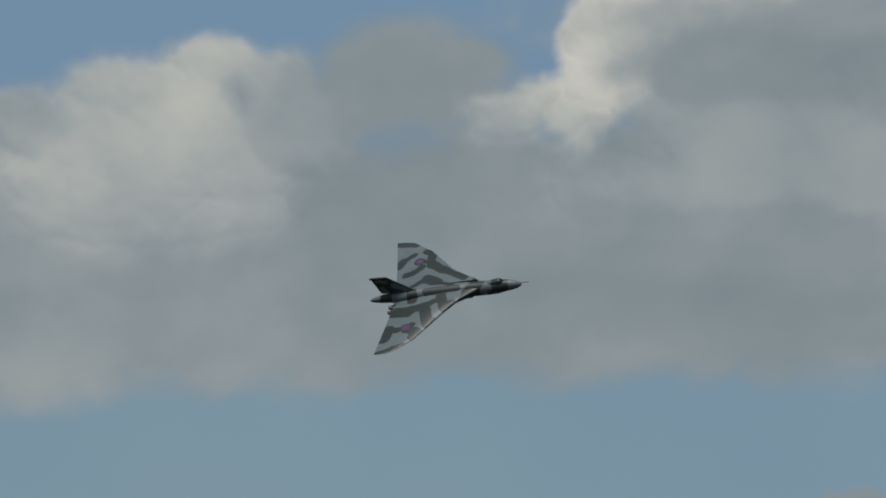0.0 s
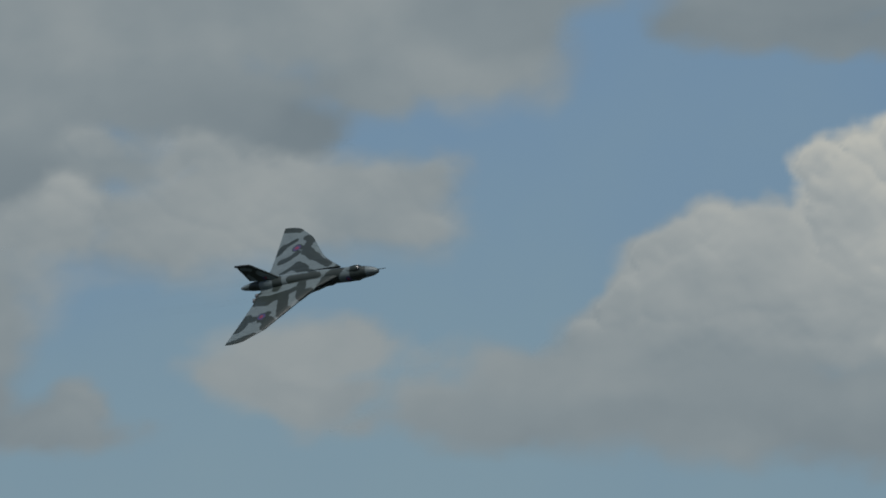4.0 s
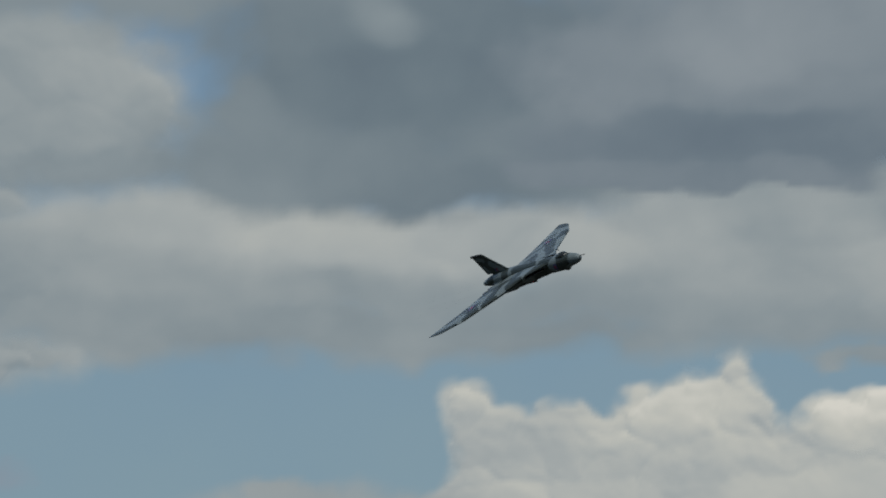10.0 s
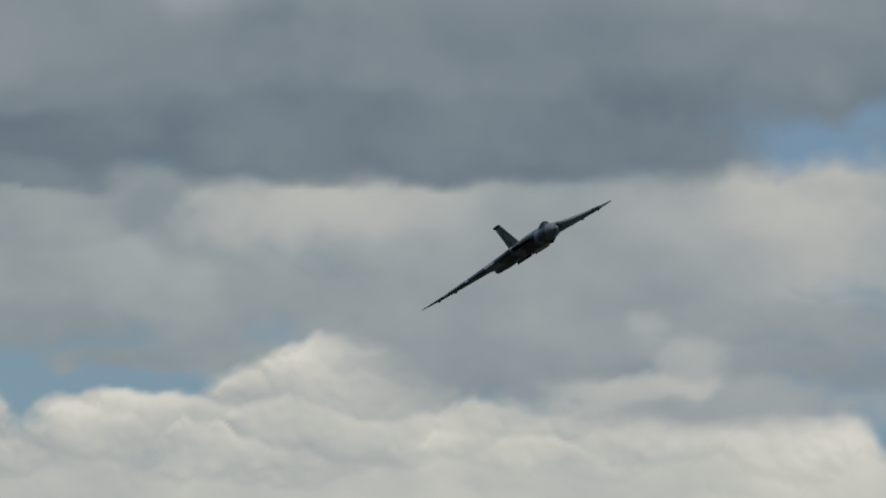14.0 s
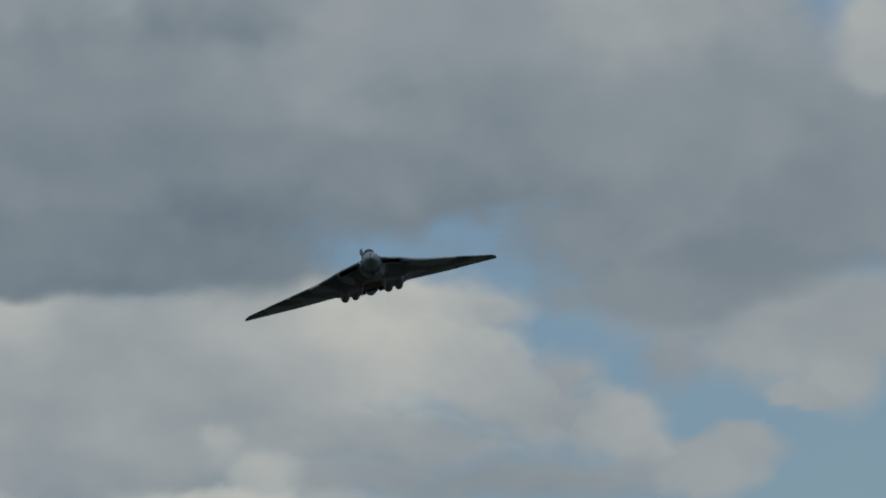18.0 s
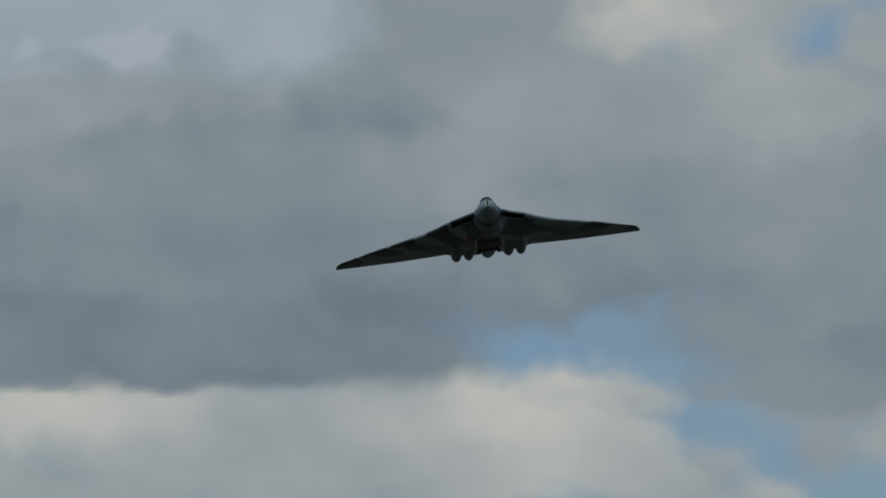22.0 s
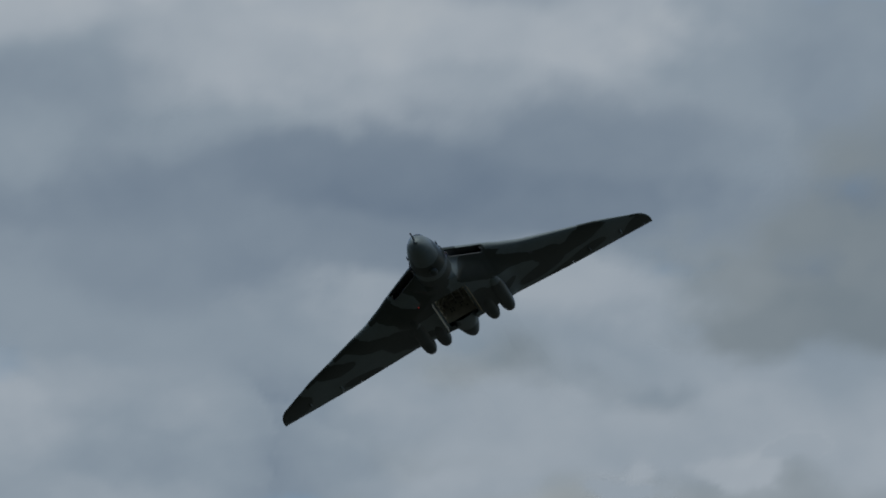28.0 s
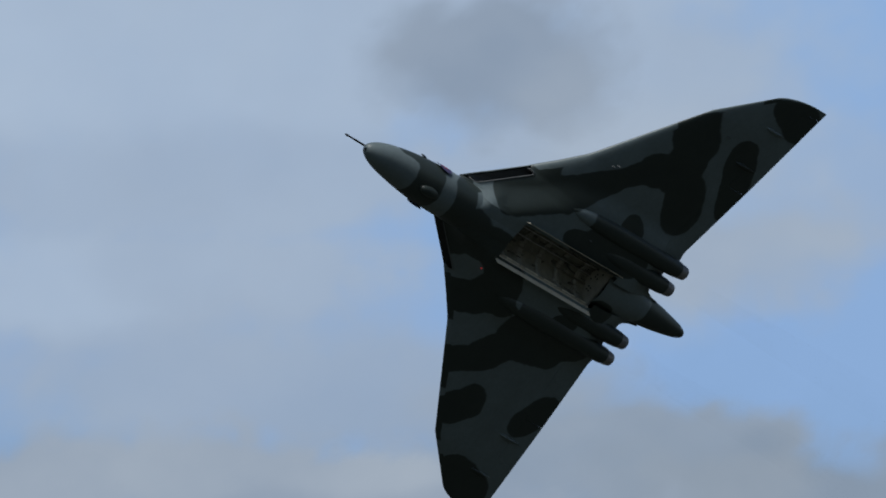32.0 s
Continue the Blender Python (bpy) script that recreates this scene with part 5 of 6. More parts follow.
def wing(side, jet, name, label):
    grids = []
    for upper in (True, False):
        flip = (side > 0) == upper
        grids.append((wing_skin(side, 1.30, 4.3, 0.0 if upper else rake, 1.0, upper, 30, 70), flip))
        grids.append((wing_skin(side, 4.3, 16.25, 0.0, hinge, upper, 80, 60), flip))
        grids.append((wing_skin(side, 16.25, 16.92, 0.0, 1.0, upper, 12, 60), flip))
    # rounded fillet between the tail cone and the inner jet pipe
    for upper in (True, False):
        grids.append((wing_skin(side, 0.92, 1.30, lambda y: (22.05 - leading(y)) / (trailing(y) - leading(y)), 1.0, upper, 14, 24), (side > 0) == upper))
    # smooth belly ahead of the bay, between the fuselage and the wing root
    ss = np.linspace(9.0, BAY[0], 26)
    ys = np.linspace(0.5, 1.31, 14)
    out = wing_skin(side, 1.31, 1.31, lambda y: (9.0 - leading(y)) / (trailing(y) - leading(y)), lambda y: (BAY[0] - leading(y)) / (trailing(y) - leading(y)), False, 2, 60)[0]
    foot = np.interp(ss, -out[:, 0], out[:, 2])
    w = np.clip((ys - 0.5) / 0.81, 0, 1)[:, None] ** 2
    grids.append((np.stack(np.broadcast_arrays(-ss[None, :], ys[:, None] * side, -1.12 + (foot[None, :] + 1.12) * w), -1), side < 0))
    # closing wall along the hinge line and at the tip
    top, low = grids[1][0], grids[4][0]
    grids.append((np.stack([top[:, -1], low[:, -1]], 1), side < 0))
    top, low = grids[2][0], grids[5][0]
    grids.append((np.stack([top[-1], low[-1]], 1), side > 0))
    grids.append((np.stack([top[0], low[0]], 1), side < 0))
    me = join_grids(name, grids)
    upper = np.concatenate([np.full(g.reshape(-1, 3).shape[0], 1.0 if k in (0, 1, 2, 6) else 0.0) for k, (g, _) in enumerate(grids)])
    co = np.concatenate([g.reshape(-1, 3) for g, _ in grids])
    # the upper scheme wraps round the leading edge
    upper = np.maximum(upper, (-co[:, 0] - leading(co[:, 1]) < 0.4) & (np.abs(co[:, 1]) > 4.2))
    top_f = band_field(-co[:, 0], co[:, 1], UPPER)
    low_f = band_field(-co[:, 0], co[:, 1], LOWER)
    me.attributes.new("camo", "FLOAT", "POINT").data.foreach_set("value", (low_f + (top_f - low_f) * upper).astype(np.float32))
    ob = link(name, me, CAMO, jet, label)
    for y0, y1 in ((4.31, 6.875), (6.88, 9.768), (9.786, 13.0), (13.004, 16.24)):
        a, b = (wing_skin(side, y0, y1, lambda y: hinge(y) + 0.0008, 1.0, u, 14, 8) for u in (True, False))
        flips = [(side > 0), (side < 0)]
        edge = [(np.stack([a[:, 0], b[:, 0]], 1), side > 0), (np.stack([a[0], b[0]], 1), side < 0), (np.stack([a[-1], b[-1]], 1), side > 0)]
        pieces = [(a, flips[0]), (b, flips[1])] + edge
        em = join_grids("elevon", pieces)
        up = np.concatenate([np.full(g.reshape(-1, 3).shape[0], 1.0 if k == 0 else 0.0) for k, (g, _) in enumerate(pieces)])
        co = np.concatenate([g.reshape(-1, 3) for g, _ in pieces])
        tf, lf = band_field(-co[:, 0], co[:, 1], UPPER), band_field(-co[:, 0], co[:, 1], LOWER)
        em.attributes.new("camo", "FLOAT", "POINT").data.foreach_set("value", (lf + (tf - lf) * up).astype(np.float32))
        link("elevon", em, CAMO, ob)
    return ob


def ring_tube(stations, n=28, y=0.0, keep=None, box=lambda s: 1.0):
    """A tube through stations of (aft, z, half width, half height above, half height below)."""
    bm = bmesh.new()
    rings = []
    for s, z, w, up, dn in stations:
        ring = []
        for k in range(n):
            a = 2 * math.pi * k / n
            sy, cz = math.sin(a), math.cos(a)
            sy, cz = math.copysign(abs(sy) ** box(s), sy), math.copysign(abs(cz) ** box(s), cz)
            ring.append(bm.verts.new((-s, y + w * sy, z + (up if cz > 0 else dn) * cz)))
        rings.append(ring)
    for (s0, *_), (s1, *_), r0, r1 in zip(stations, stations[1:], rings, rings[1:]):
        for k in range(n):
            j = (k + 1) % n
            if keep is None or keep((s0 + s1) / 2, 2 * math.pi * (k + 0.5) / n):
                bm.faces.new((r0[k], r0[j], r1[j], r1[k]))
    return bm, rings


def smooth_stations(rows, step):
    s = np.array(rows)
    t = np.arange(s[0, 0], s[-1, 0] + 1e-6, step)
    if t[-1] < s[-1, 0]:
        t = np.append(t, s[-1, 0])
    out = []
    for v in t:
        i = int(np.clip(np.searchsorted(s[:, 0], v) - 1, 0, len(s) - 2))
        p = s[[max(i - 1, 0), i, i + 1, min(i + 2, len(s) - 1)]]
        h = p[2, 0] - p[1, 0]
        u = (v - p[1, 0]) / h
        m1 = (p[2] - p[0]) / max(p[2, 0] - p[0, 0], 1e-6) * h
        m2 = (p[3] - p[1]) / max(p[3, 0] - p[1, 0], 1e-6) * h
        q = (2 * u ** 3 - 3 * u ** 2 + 1) * p[1] + (u ** 3 - 2 * u ** 2 + u) * m1 + (-2 * u ** 3 + 3 * u ** 2) * p[2] + (u ** 3 - u ** 2) * m2
        q[0] = v
        out.append(tuple(q))
    return out


HULL = (
    (3.0, 0.20, 1.13, 1.22, 1.06), (4.0, 0.17, 1.26, 1.33, 1.20), (5.5, 0.10, 1.38, 1.44, 1.32), (8.0, 0.10, 1.44, 1.47, 1.34),
    (12.0, 0.14, 1.44, 1.46, 1.32), (16.0, 0.15, 1.44, 1.42, 1.30), (20.0, 0.15, 1.43, 1.34, 1.27), (24.0, 0.12, 1.34, 1.22, 1.15),
    (26.0, 0.06, 1.02, 1.06, 0.98))


def solid_tube(rows, n=24, y=0.0, close=True):
    bm, rings = ring_tube(rows, n, y)
    if close:
        for r, flip in ((rings[0], True), (rings[-1], False)):
            bm.faces.new(r[::-1] if flip else r)
    bmesh.ops.recalc_face_normals(bm, faces=bm.faces)
    return bm


def hull(jet):
    st = smooth_stations(HULL, 0.22)
    open_floor = lambda s, a: not (BAY[0] < s < BAY[1] and abs(a - math.pi) < 1.06)
    bm, _ = ring_tube(st, 56, 0.0, open_floor, lambda s: float(np.interp(s, (9.0, 12.5, 23.5, 26.0), (1.0, 0.88, 0.88, 1.0))))
    body = part("fuselage", bm, CAMO, jet, "camouflaged round fuselage with an open bay in its belly")
    camouflage(body.data)
    # radome
    st = smooth_stations(((0.0, 0.19, 0.02, 0.02, 0.02), (0.08, 0.19, 0.22, 0.22, 0.22), (0.35, 0.19, 0.44, 0.46, 0.45), (0.9, 0.19, 0.69, 0.74, 0.69),
                          (1.8, 0.20, 0.93, 1.0, 0.89), (3.0, 0.20, 1.13, 1.22, 1.06)), 0.1)
    bm, rings = ring_tube(st, 40)
    bm.faces.new(rings[0])
    nose = part("nose_cone", bm, CAMO, jet, "rounded pale grey radome nose")
    camouflage(nose.data)
    # tail cone
    st = smooth_stations(((26.0, 0.06, 1.02, 1.06, 0.98), (27.3, 0.03, 0.90, 0.93, 0.9), (28.6, -0.05, 0.70, 0.70, 0.70), (29.8, -0.12, 0.46, 0.42, 0.44),
                          (30.3, -0.14, 0.26, 0.24, 0.26), (30.46, -0.14, 0.10, 0.1, 0.1)), 0.12)
    bm, rings = ring_tube(st, 32)
    bm.faces.new(rings[-1][::-1])
    cone = part("tail_cone", bm, CAMO, jet, "tapered tail cone behind the fin")
    camouflage(cone.data)
    dark_underside(cone.data, 26.4)
    # canopy and its glass
    st = smooth_stations(((3.15, 1.15, 0.25, 0.08, 0.2), (3.7, 1.25, 0.62, 0.48, 0.3), (4.3, 1.28, 0.74, 0.70, 0.3), (5.2, 1.28, 0.74, 0.62, 0.3),
                          (6.2, 1.25, 0.66, 0.44, 0.3), (7.4, 1.2, 0.3, 0.24, 0.2)), 0.15)
    can = part("canopy", solid_tube(st, 28), CAMO, jet, "dark humped cockpit canopy")
    camouflage(can.data, 1.0)
    for side in (-1, 1):
        for ang, s0, s1 in ((0.28, 3.62, 4.0), (0.78, 3.62, 4.12)):
            bm = bmesh.new()
            rows = []
            for s in (s0, (s0 + s1) / 2, s1):
                z, w, up = (float(np.interp(s, [r[0] for r in st], [r[k] for r in st])) for k in (1, 2, 3))
                rows.append([bm.verts.new((-s, side * (w + 0.015) * math.sin(a), z + (up + 0.015) * math.cos(a))) for a in np.linspace(ang - 0.22, ang + 0.22, 4)])
            for r0, r1 in zip(rows, rows[1:]):
                for k in range(3):
                    bm.faces.new((r0[k], r0[k + 1], r1[k + 1], r1[k]))
            part("window", bm, GLASS, can, "small dark cockpit window")
    # round side window, chin blister, probe
    for side in (-1, 1):
        bm = bmesh.new()
        bmesh.ops.create_uvsphere(bm, u_segments=14, v_segments=8, radius=1, matrix=Matrix.Translation((-4.6, side * 1.30, 0.62)) @ Matrix.Diagonal((0.22, 0.06, 0.22, 1)))
        part("porthole", bm, GLASS, jet, "small round dark side window")
    bm = bmesh.new()
    bmesh.ops.create_uvsphere(bm, u_segments=20, v_segments=10, radius=1, matrix=Matrix.Translation((-5.2, 0, -1.2)) @ Matrix.Diagonal((0.8, 0.34, 0.3, 1)))
    chin = part("chin_blister", bm, CAMO, jet, "blister under the nose")
    camouflage(chin.data)
    st = ((-1.61, 0.57, 0.05, 0.05, 0.05), (-1.45, 0.565, 0.075, 0.075, 0.075), (-1.3, 0.56, 0.055, 0.055, 0.055), (0.5, 0.5, 0.075, 0.075, 0.075), (1.3, 0.5, 0.16, 0.16, 0.16))
    part("refuelling_probe", solid_tube(st, 12), BLACK, jet, "thin dark refuelling probe on the nose")


def bay(jet):
    """The open weapons bay: liner, frames, pipes and two doors."""
    s0, s1 = BAY
    n = 14
    bm = bmesh.new()
    rows = []
    for s in np.linspace(s0, s1, 24):
        rows.append([bm.verts.new((-s, 1.30 * math.cos(a), -0.62 + 1.40 * math.sin(a))) for a in np.linspace(-0.15, math.pi + 0.15, n)])
    for r0, r1 in zip(rows, rows[1:]):
        for k in range(n - 1):
            bm.faces.new((r0[k], r0[k + 1], r1[k + 1], r1[k]))
    for r in (rows[0], rows[-1]):
        bm.faces.new(r)
    liner = part("bay_liner", bm, BAYGREEN, jet, "stained green lining of the open bay")
    # hooped frames; flat dark discs give the shade of their lightening holes
    for s in np.linspace(s0 + 0.7, s1 - 0.9, 5):
        bm = bmesh.new()
        arc = np.linspace(-0.1, math.pi + 0.1, 22)
        loops = []
        for r, x in ((1.29, -0.24), (1.29, 0.24), (1.20, 0.20), (1.20, -0.20)):
            loops.append([bm.verts.new((-s + x, r * math.cos(a), -0.62 + r * 1.07 * math.sin(a))) for a in arc])
        for l0, l1 in zip(loops, loops[1:] + loops[:1]):
            for k in range(21):
                bm.faces.new((l0[k], l0[k + 1], l1[k + 1], l1[k]))
        part("frame", bm, FRAME, liner, "pale hooped frame with holes")
        for a in np.linspace(0.3, 2.84, 11):
            for x in (-0.09, 0.09):
                bm = bmesh.new()
                m = Matrix.Translation((-s + x, 1.195 * math.cos(a), -0.62 + 1.195 * 1.07 * math.sin(a))) @ Matrix.Rotation(math.pi / 2 - a, 4, "X")
                bmesh.ops.create_circle(bm, cap_ends=True, segments=10, radius=0.05, matrix=m)
                part("hole_shade", bm, DARK_BROWN, liner)
    for y, z, r in ((0.72, 0.38, 0.05), (-0.55, 0.52, 0.06), (0.1, 0.62, 0.05)):
        part("pipe", solid_tube(((s0 + 0.1, z, r, r, r), (s1 - 0.1, z, r, r, r)), 8, y), STEEL if r < 0.06 else BAYGREEN, liner)
    rnd = random.Random(3)
    for k in range(72):
        s, a = rnd.uniform(s0 + 0.4, s1 - 0.4), rnd.uniform(0.15, 2.99)
        bm = bmesh.new()
        m = (Matrix.Translation((-s, 1.24 * math.cos(a), -0.62 + 1.32 * math.sin(a))) @ Matrix.Rotation(math.pi / 2 - a, 4, "X")
             @ Matrix.Diagonal((rnd.uniform(0.12, 0.55), rnd.uniform(0.08, 0.3), rnd.uniform(0.05, 0.14), 1)))
        bmesh.ops.create_cube(bm, size=1, matrix=m)
        bmesh.ops.bevel(bm, geom=bm.edges, offset=0.015, segments=1, affect="EDGES")
        part("fitting", bm, (DARK_BROWN, BAYGREEN, FRAME, DARK_BROWN)[k % 4], liner, smooth=False)
    # cream rear bulkhead with holes
    bm = bmesh.new()
    rim = [(1.27 * math.cos(a), -0.62 + 1.36 * math.sin(a)) for a in np.linspace(-0.12, math.pi + 0.12, 22)]
    faces = [[bm.verts.new((-s1 + x, y, z)) for y, z in rim] for x in (0.12, 0.06)]
    bm.faces.new(faces[0]), bm.faces.new(faces[1][::-1])
    for k in range(21):
        bm.faces.new((faces[0][k], faces[0][k + 1], faces[1][k + 1], faces[1][k]))
    bmesh.ops.recalc_face_normals(bm, faces=bm.faces)
    part("bulkhead", bm, FRAME, liner, "cream rear wall of the bay", smooth=False)
    # dark discs in place of openings, their shade put into the colour
    for y, z in ((-0.62, -0.1), (-0.62, 0.12), (-0.4, -0.1), (-0.4, 0.12), (0.3, 0.2), (0.5, 0.2), (0.3, -0.02), (0.75, -0.2), (0.0, 0.42)):
        bm = bmesh.new()
        bmesh.ops.create_circle(bm, cap_ends=True, segments=10, radius=0.07, matrix=Matrix.Translation((-s1 + 0.126, y, z)) @ Matrix.Rotation(math.pi / 2, 4, "Y"))
        part("hole_shade", bm, DARK, liner)
    # doors hanging open on both sides
    for side in (-1, 1):
        inner, outer = bmesh.new(), bmesh.new()
        stations = np.linspace(s0 - 0.1, s1 + 0.1, 18)
        depth = np.linspace(0.0, 0.9, 7)
        bow = lambda d: 1.22 + 0.05 * math.sin(d / 0.9 * math.pi) + 0.4 * d
        for bm, off in ((inner, 0.0), (outer, 0.035)):
            rows = [[bm.verts.new((-s, side * (bow(d) + off), -0.60 - d)) for d in depth] for s in stations]
            back = [[bm.verts.new((-s, side * (bow(d) + off + 0.03), -0.60 - d)) for d in depth] for s in stations]
            n = len(depth)
            rings = [r + q[::-1] for r, q in zip(rows, back)]
            for r, q in zip(rings, rings[1:]):
                for k in range(2 * n):
                    bm.faces.new((r[k], r[(k + 1) % (2 * n)], q[(k + 1) % (2 * n)], q[k]))
            bm.faces.new(rings[0]), bm.faces.new(rings[-1][::-1])
            bmesh.ops.recalc_face_normals(bm, faces=bm.faces)
        door = part("bay_door", outer, CAMO, jet, "open bay door with a cream inner face", smooth=False)
        camouflage(door.data, 0.0)
        part("door_lining", inner, CREAM, door, "cream inner face of the bay door", smooth=False)


def engines(jet):
    for side in (-1, 1):
        # intake duct with splitter, coloured dark for the shade inside the mouth
        bm = bmesh.new()
        rows = []
        for u, k in ((0.02, 1.0), (0.5, 0.95), (1.0, 0.85)):
            ys = np.array((1.58, 2.2, 2.9, 3.5, 3.92))
            ss = leading(ys) + 0.1 + 3.0 * u
            top = [(-s, side * y, mid_height(y) - 0.24 + 0.18 * k) for s, y in zip(ss, ys)]
            low = [(-s - 0.5, side * y, mid_height(y) - 0.24 - 0.18 * k) for s, y in zip(ss, ys)]
            rows.append([bm.verts.new(c) for c in top + low[::-1]])
        for r0, r1 in zip(rows, rows[1:]):
            for k in range(10):
                bm.faces.new((r0[k], r0[(k + 1) % 10], r1[(k + 1) % 10], r1[k]))
        bm.faces.new(rows[-1])
        bmesh.ops.recalc_face_normals(bm, faces=bm.faces)
        duct = part("air_intake", bm, DUCT, jet, "dark letterbox engine intake in the wing root")
        # rolled lip along the lower edge and round both ends of the mouth
        ys = np.linspace(1.62, 3.9, 22)
        low = wing_skin(side, 1.62, 3.9, rake, 1.0, False, 22, 3)[:, 0]
        high = wing_skin(side, 1.62, 3.9, 0.004, 1.0, False, 22, 3)[:, 0]
        rim = [Vector(p) for p in low]
        rim = ([rim[0].lerp(Vector(high[0]) + Vector((0, 0, 0.36)), k) + Vector((0, -side * 0.06, 0)) for k in (0.9, 0.6, 0.3, 0.1)] + rim[1:-1]
               + [rim[-1].lerp(Vector(high[-1]) + Vector((0, 0, 0.31)), k) + Vector((0, side * (0.02 + 0.13 * math.sin(k * math.pi)), 0)) for k in (0.03, 0.15, 0.35, 0.6, 0.9)])
        bm = bmesh.new()
        loops = []
        for i, p in enumerate(rim):
            way = (rim[min(i + 1, len(rim) - 1)] - rim[max(i - 1, 0)]).normalized()
            u = way.cross(Vector((1, 0, 0))).normalized()
            v = way.cross(u)
            loops.append([bm.verts.new(p + 0.035 * (math.cos(a) * u + math.sin(a) * v)) for a in np.linspace(0, 2 * math.pi, 8, endpoint=False)])
        for l0, l1 in zip(loops, loops[1:]):
            for k in range(8):
                bm.faces.new((l0[k], l0[(k + 1) % 8], l1[(k + 1) % 8], l1[k]))
        bm.faces.new(loops[0]), bm.faces.new(loops[-1][::-1])
        bmesh.ops.recalc_face_normals(bm, faces=bm.faces)
        part("intake_lip", bm, LIP, duct, "pale worn intake lip")
        bm = bmesh.new()
        y = 2.8
        bmesh.ops.create_cube(bm, size=1, matrix=Matrix.Translation((-float(leading(y)) - 2.2, side * y, mid_height(y) - 0.24)) @ Matrix.Diagonal((1.2, 0.08, 0.31, 1)))
        part("splitter", bm, DARK, duct, smooth=False)
        # engine fairings under the wing and jet pipes behind them
        for y, nose in ((2.22, ((19.6, -0.80, 0.30, 0.2, 0.26), (21.2, -0.68, 0.58, 0.4, 0.52))),
                         (3.60, ((15.6, -0.80, 0.10, 0.1, 0.1), (16.6, -0.68, 0.46, 0.4, 0.44), (19.5, -0.64, 0.66, 0.5, 0.60)))):
            st = smooth_stations((*nose, (23.0, -0.62, 0.64, 0.6, 0.60), (25.2, -0.69, 0.57, 0.6, 0.54), (25.9, -0.69, 0.53, 0.54, 0.51)), 0.3)
            bm, rings = ring_tube(st, 24, side * y)
            pod = part("engine_fairing", bm, CAMO, jet)
            camouflage(pod.data, 0.0)
            dark_underside(pod.data, 17.5)
            bm, rings = ring_tube(((25.6, -0.69, 0.49, 0.49, 0.49), (26.25, -0.69, 0.48, 0.48, 0.48), (26.55, -0.69, 0.44, 0.44, 0.44), (26.55, -0.69, 0.40, 0.40, 0.40),
                                   (25.0, -0.69, 0.39, 0.39, 0.39)), 24, side * y)
            bm.faces.new(rings[-1][::-1])
            bmesh.ops.recalc_face_normals(bm, faces=bm.faces)
            part("jet_pipe", bm, METAL, pod, "heat-stained metal jet pipe")
        # elevon actuator fairings, aerials
        for y, s in ((11.4, 24.7), (14.27, 24.8)):
            z = float(mid_height(y, 0.8) - half_thickness(np.array(0.8), np.array(y)))
            st = ((s - 0.9, z + 0.02, 0.03, 0.03, 0.03), (s - 0.4, z - 0.06, 0.11, 0.1, 0.14), (s + 0.3, z - 0.02, 0.11, 0.1, 0.18), (s + 1.0, z + 0.06, 0.05, 0.05, 0.12), (s + 1.25, z + 0.1, 0.02, 0.02, 0.02))
            act = part("actuator_fairing", solid_tube(st, 10, side * y), CAMO, jet)
            camouflage(act.data, 0.0)


FIN_BANDS = ((22.4, 1.3, 24.9, 3.3, 0.55), (26.6, 1.2, 27.4, 2.6, 0.5), (26.4, 4.1, 28.2, 4.4, 0.36))


def fin_camouflage(me):
    """Grey patches on the dark fin."""
    co = np.array([v.co for v in me.vertices])
    field = band_field(-co[:, 0], co[:, 2], FIN_BANDS)
    me.attributes.new("camo", "FLOAT", "POINT").data.foreach_set("value", (-field).astype(np.float32))


def fin(jet):
    def sheet(s_le, s_te, z0, z1, t0, t1, nz=14, nx=16):
        grids = []
        for side in (1, -1):
            z = np.linspace(z0, z1, nz)
            u = np.linspace(0, 1, nx)
            uu, zz = np.meshgrid(u, z)
            k = (zz - 1.0) / 4.27
            full_le, full_te = np.interp(zz, (0.6, 1.6, 5.27), (19.6, 21.4, 26.1)), np.interp(zz, (0.6, 5.27), (27.6, 29.3))
            a, b = s_le(zz), s_te(zz)
            s = a + (b - a) * uu
            x = np.clip((s - full_le) / (full_te - full_le), 0, 1)
            t = (t0 + (t1 - t0) * k) * 5 * (0.2969 * np.sqrt(x) - 0.126 * x - 0.3516 * x ** 2 + 0.2843 * x ** 3 - 0.1036 * x ** 4)
            grids.append((np.stack([-s, side * t, zz], -1), side > 0))
        grids.append((np.stack([grids[0][0][-1], grids[1][0][-1]], 1), False))
        grids.append((np.stack([grids[0][0][:, -1], grids[1][0][:, -1]], 1), False))
        return grids
    le = lambda z: np.interp(z, (0.6, 1.6, 5.27), (19.6, 21.4, 26.1))
    te = lambda z: np.interp(z, (0.6, 5.27), (27.6, 29.3))
    hg = lambda z: te(z) - (1.9 - 0.2 * z)
    me = join_grids("fin", sheet(le, hg, 0.6, 5.0, 0.72, 0.32, 40, 36))
    fin_camouflage(me)
    f = link("fin", me, CAMO, jet, "tall dark green swept tail fin")
    me = join_grids("rudder", sheet(lambda z: hg(z) + 0.03, te, 1.3, 4.95, 0.72, 0.32, 36, 14))
    fin_camouflage(me)
    link("rudder", me, CAMO, f)
    st = ((25.9, 5.0, 0.05, 0.05, 0.05), (26.2, 5.05, 0.16, 0.2, 0.2), (27.5, 5.06, 0.20, 0.24, 0.22), (29.3, 5.05, 0.19, 0.24, 0.22), (29.45, 5.05, 0.12, 0.16, 0.14))
    part("fin_cap", solid_tube(st, 16), BLACK, f, "square black fin cap")
    return f


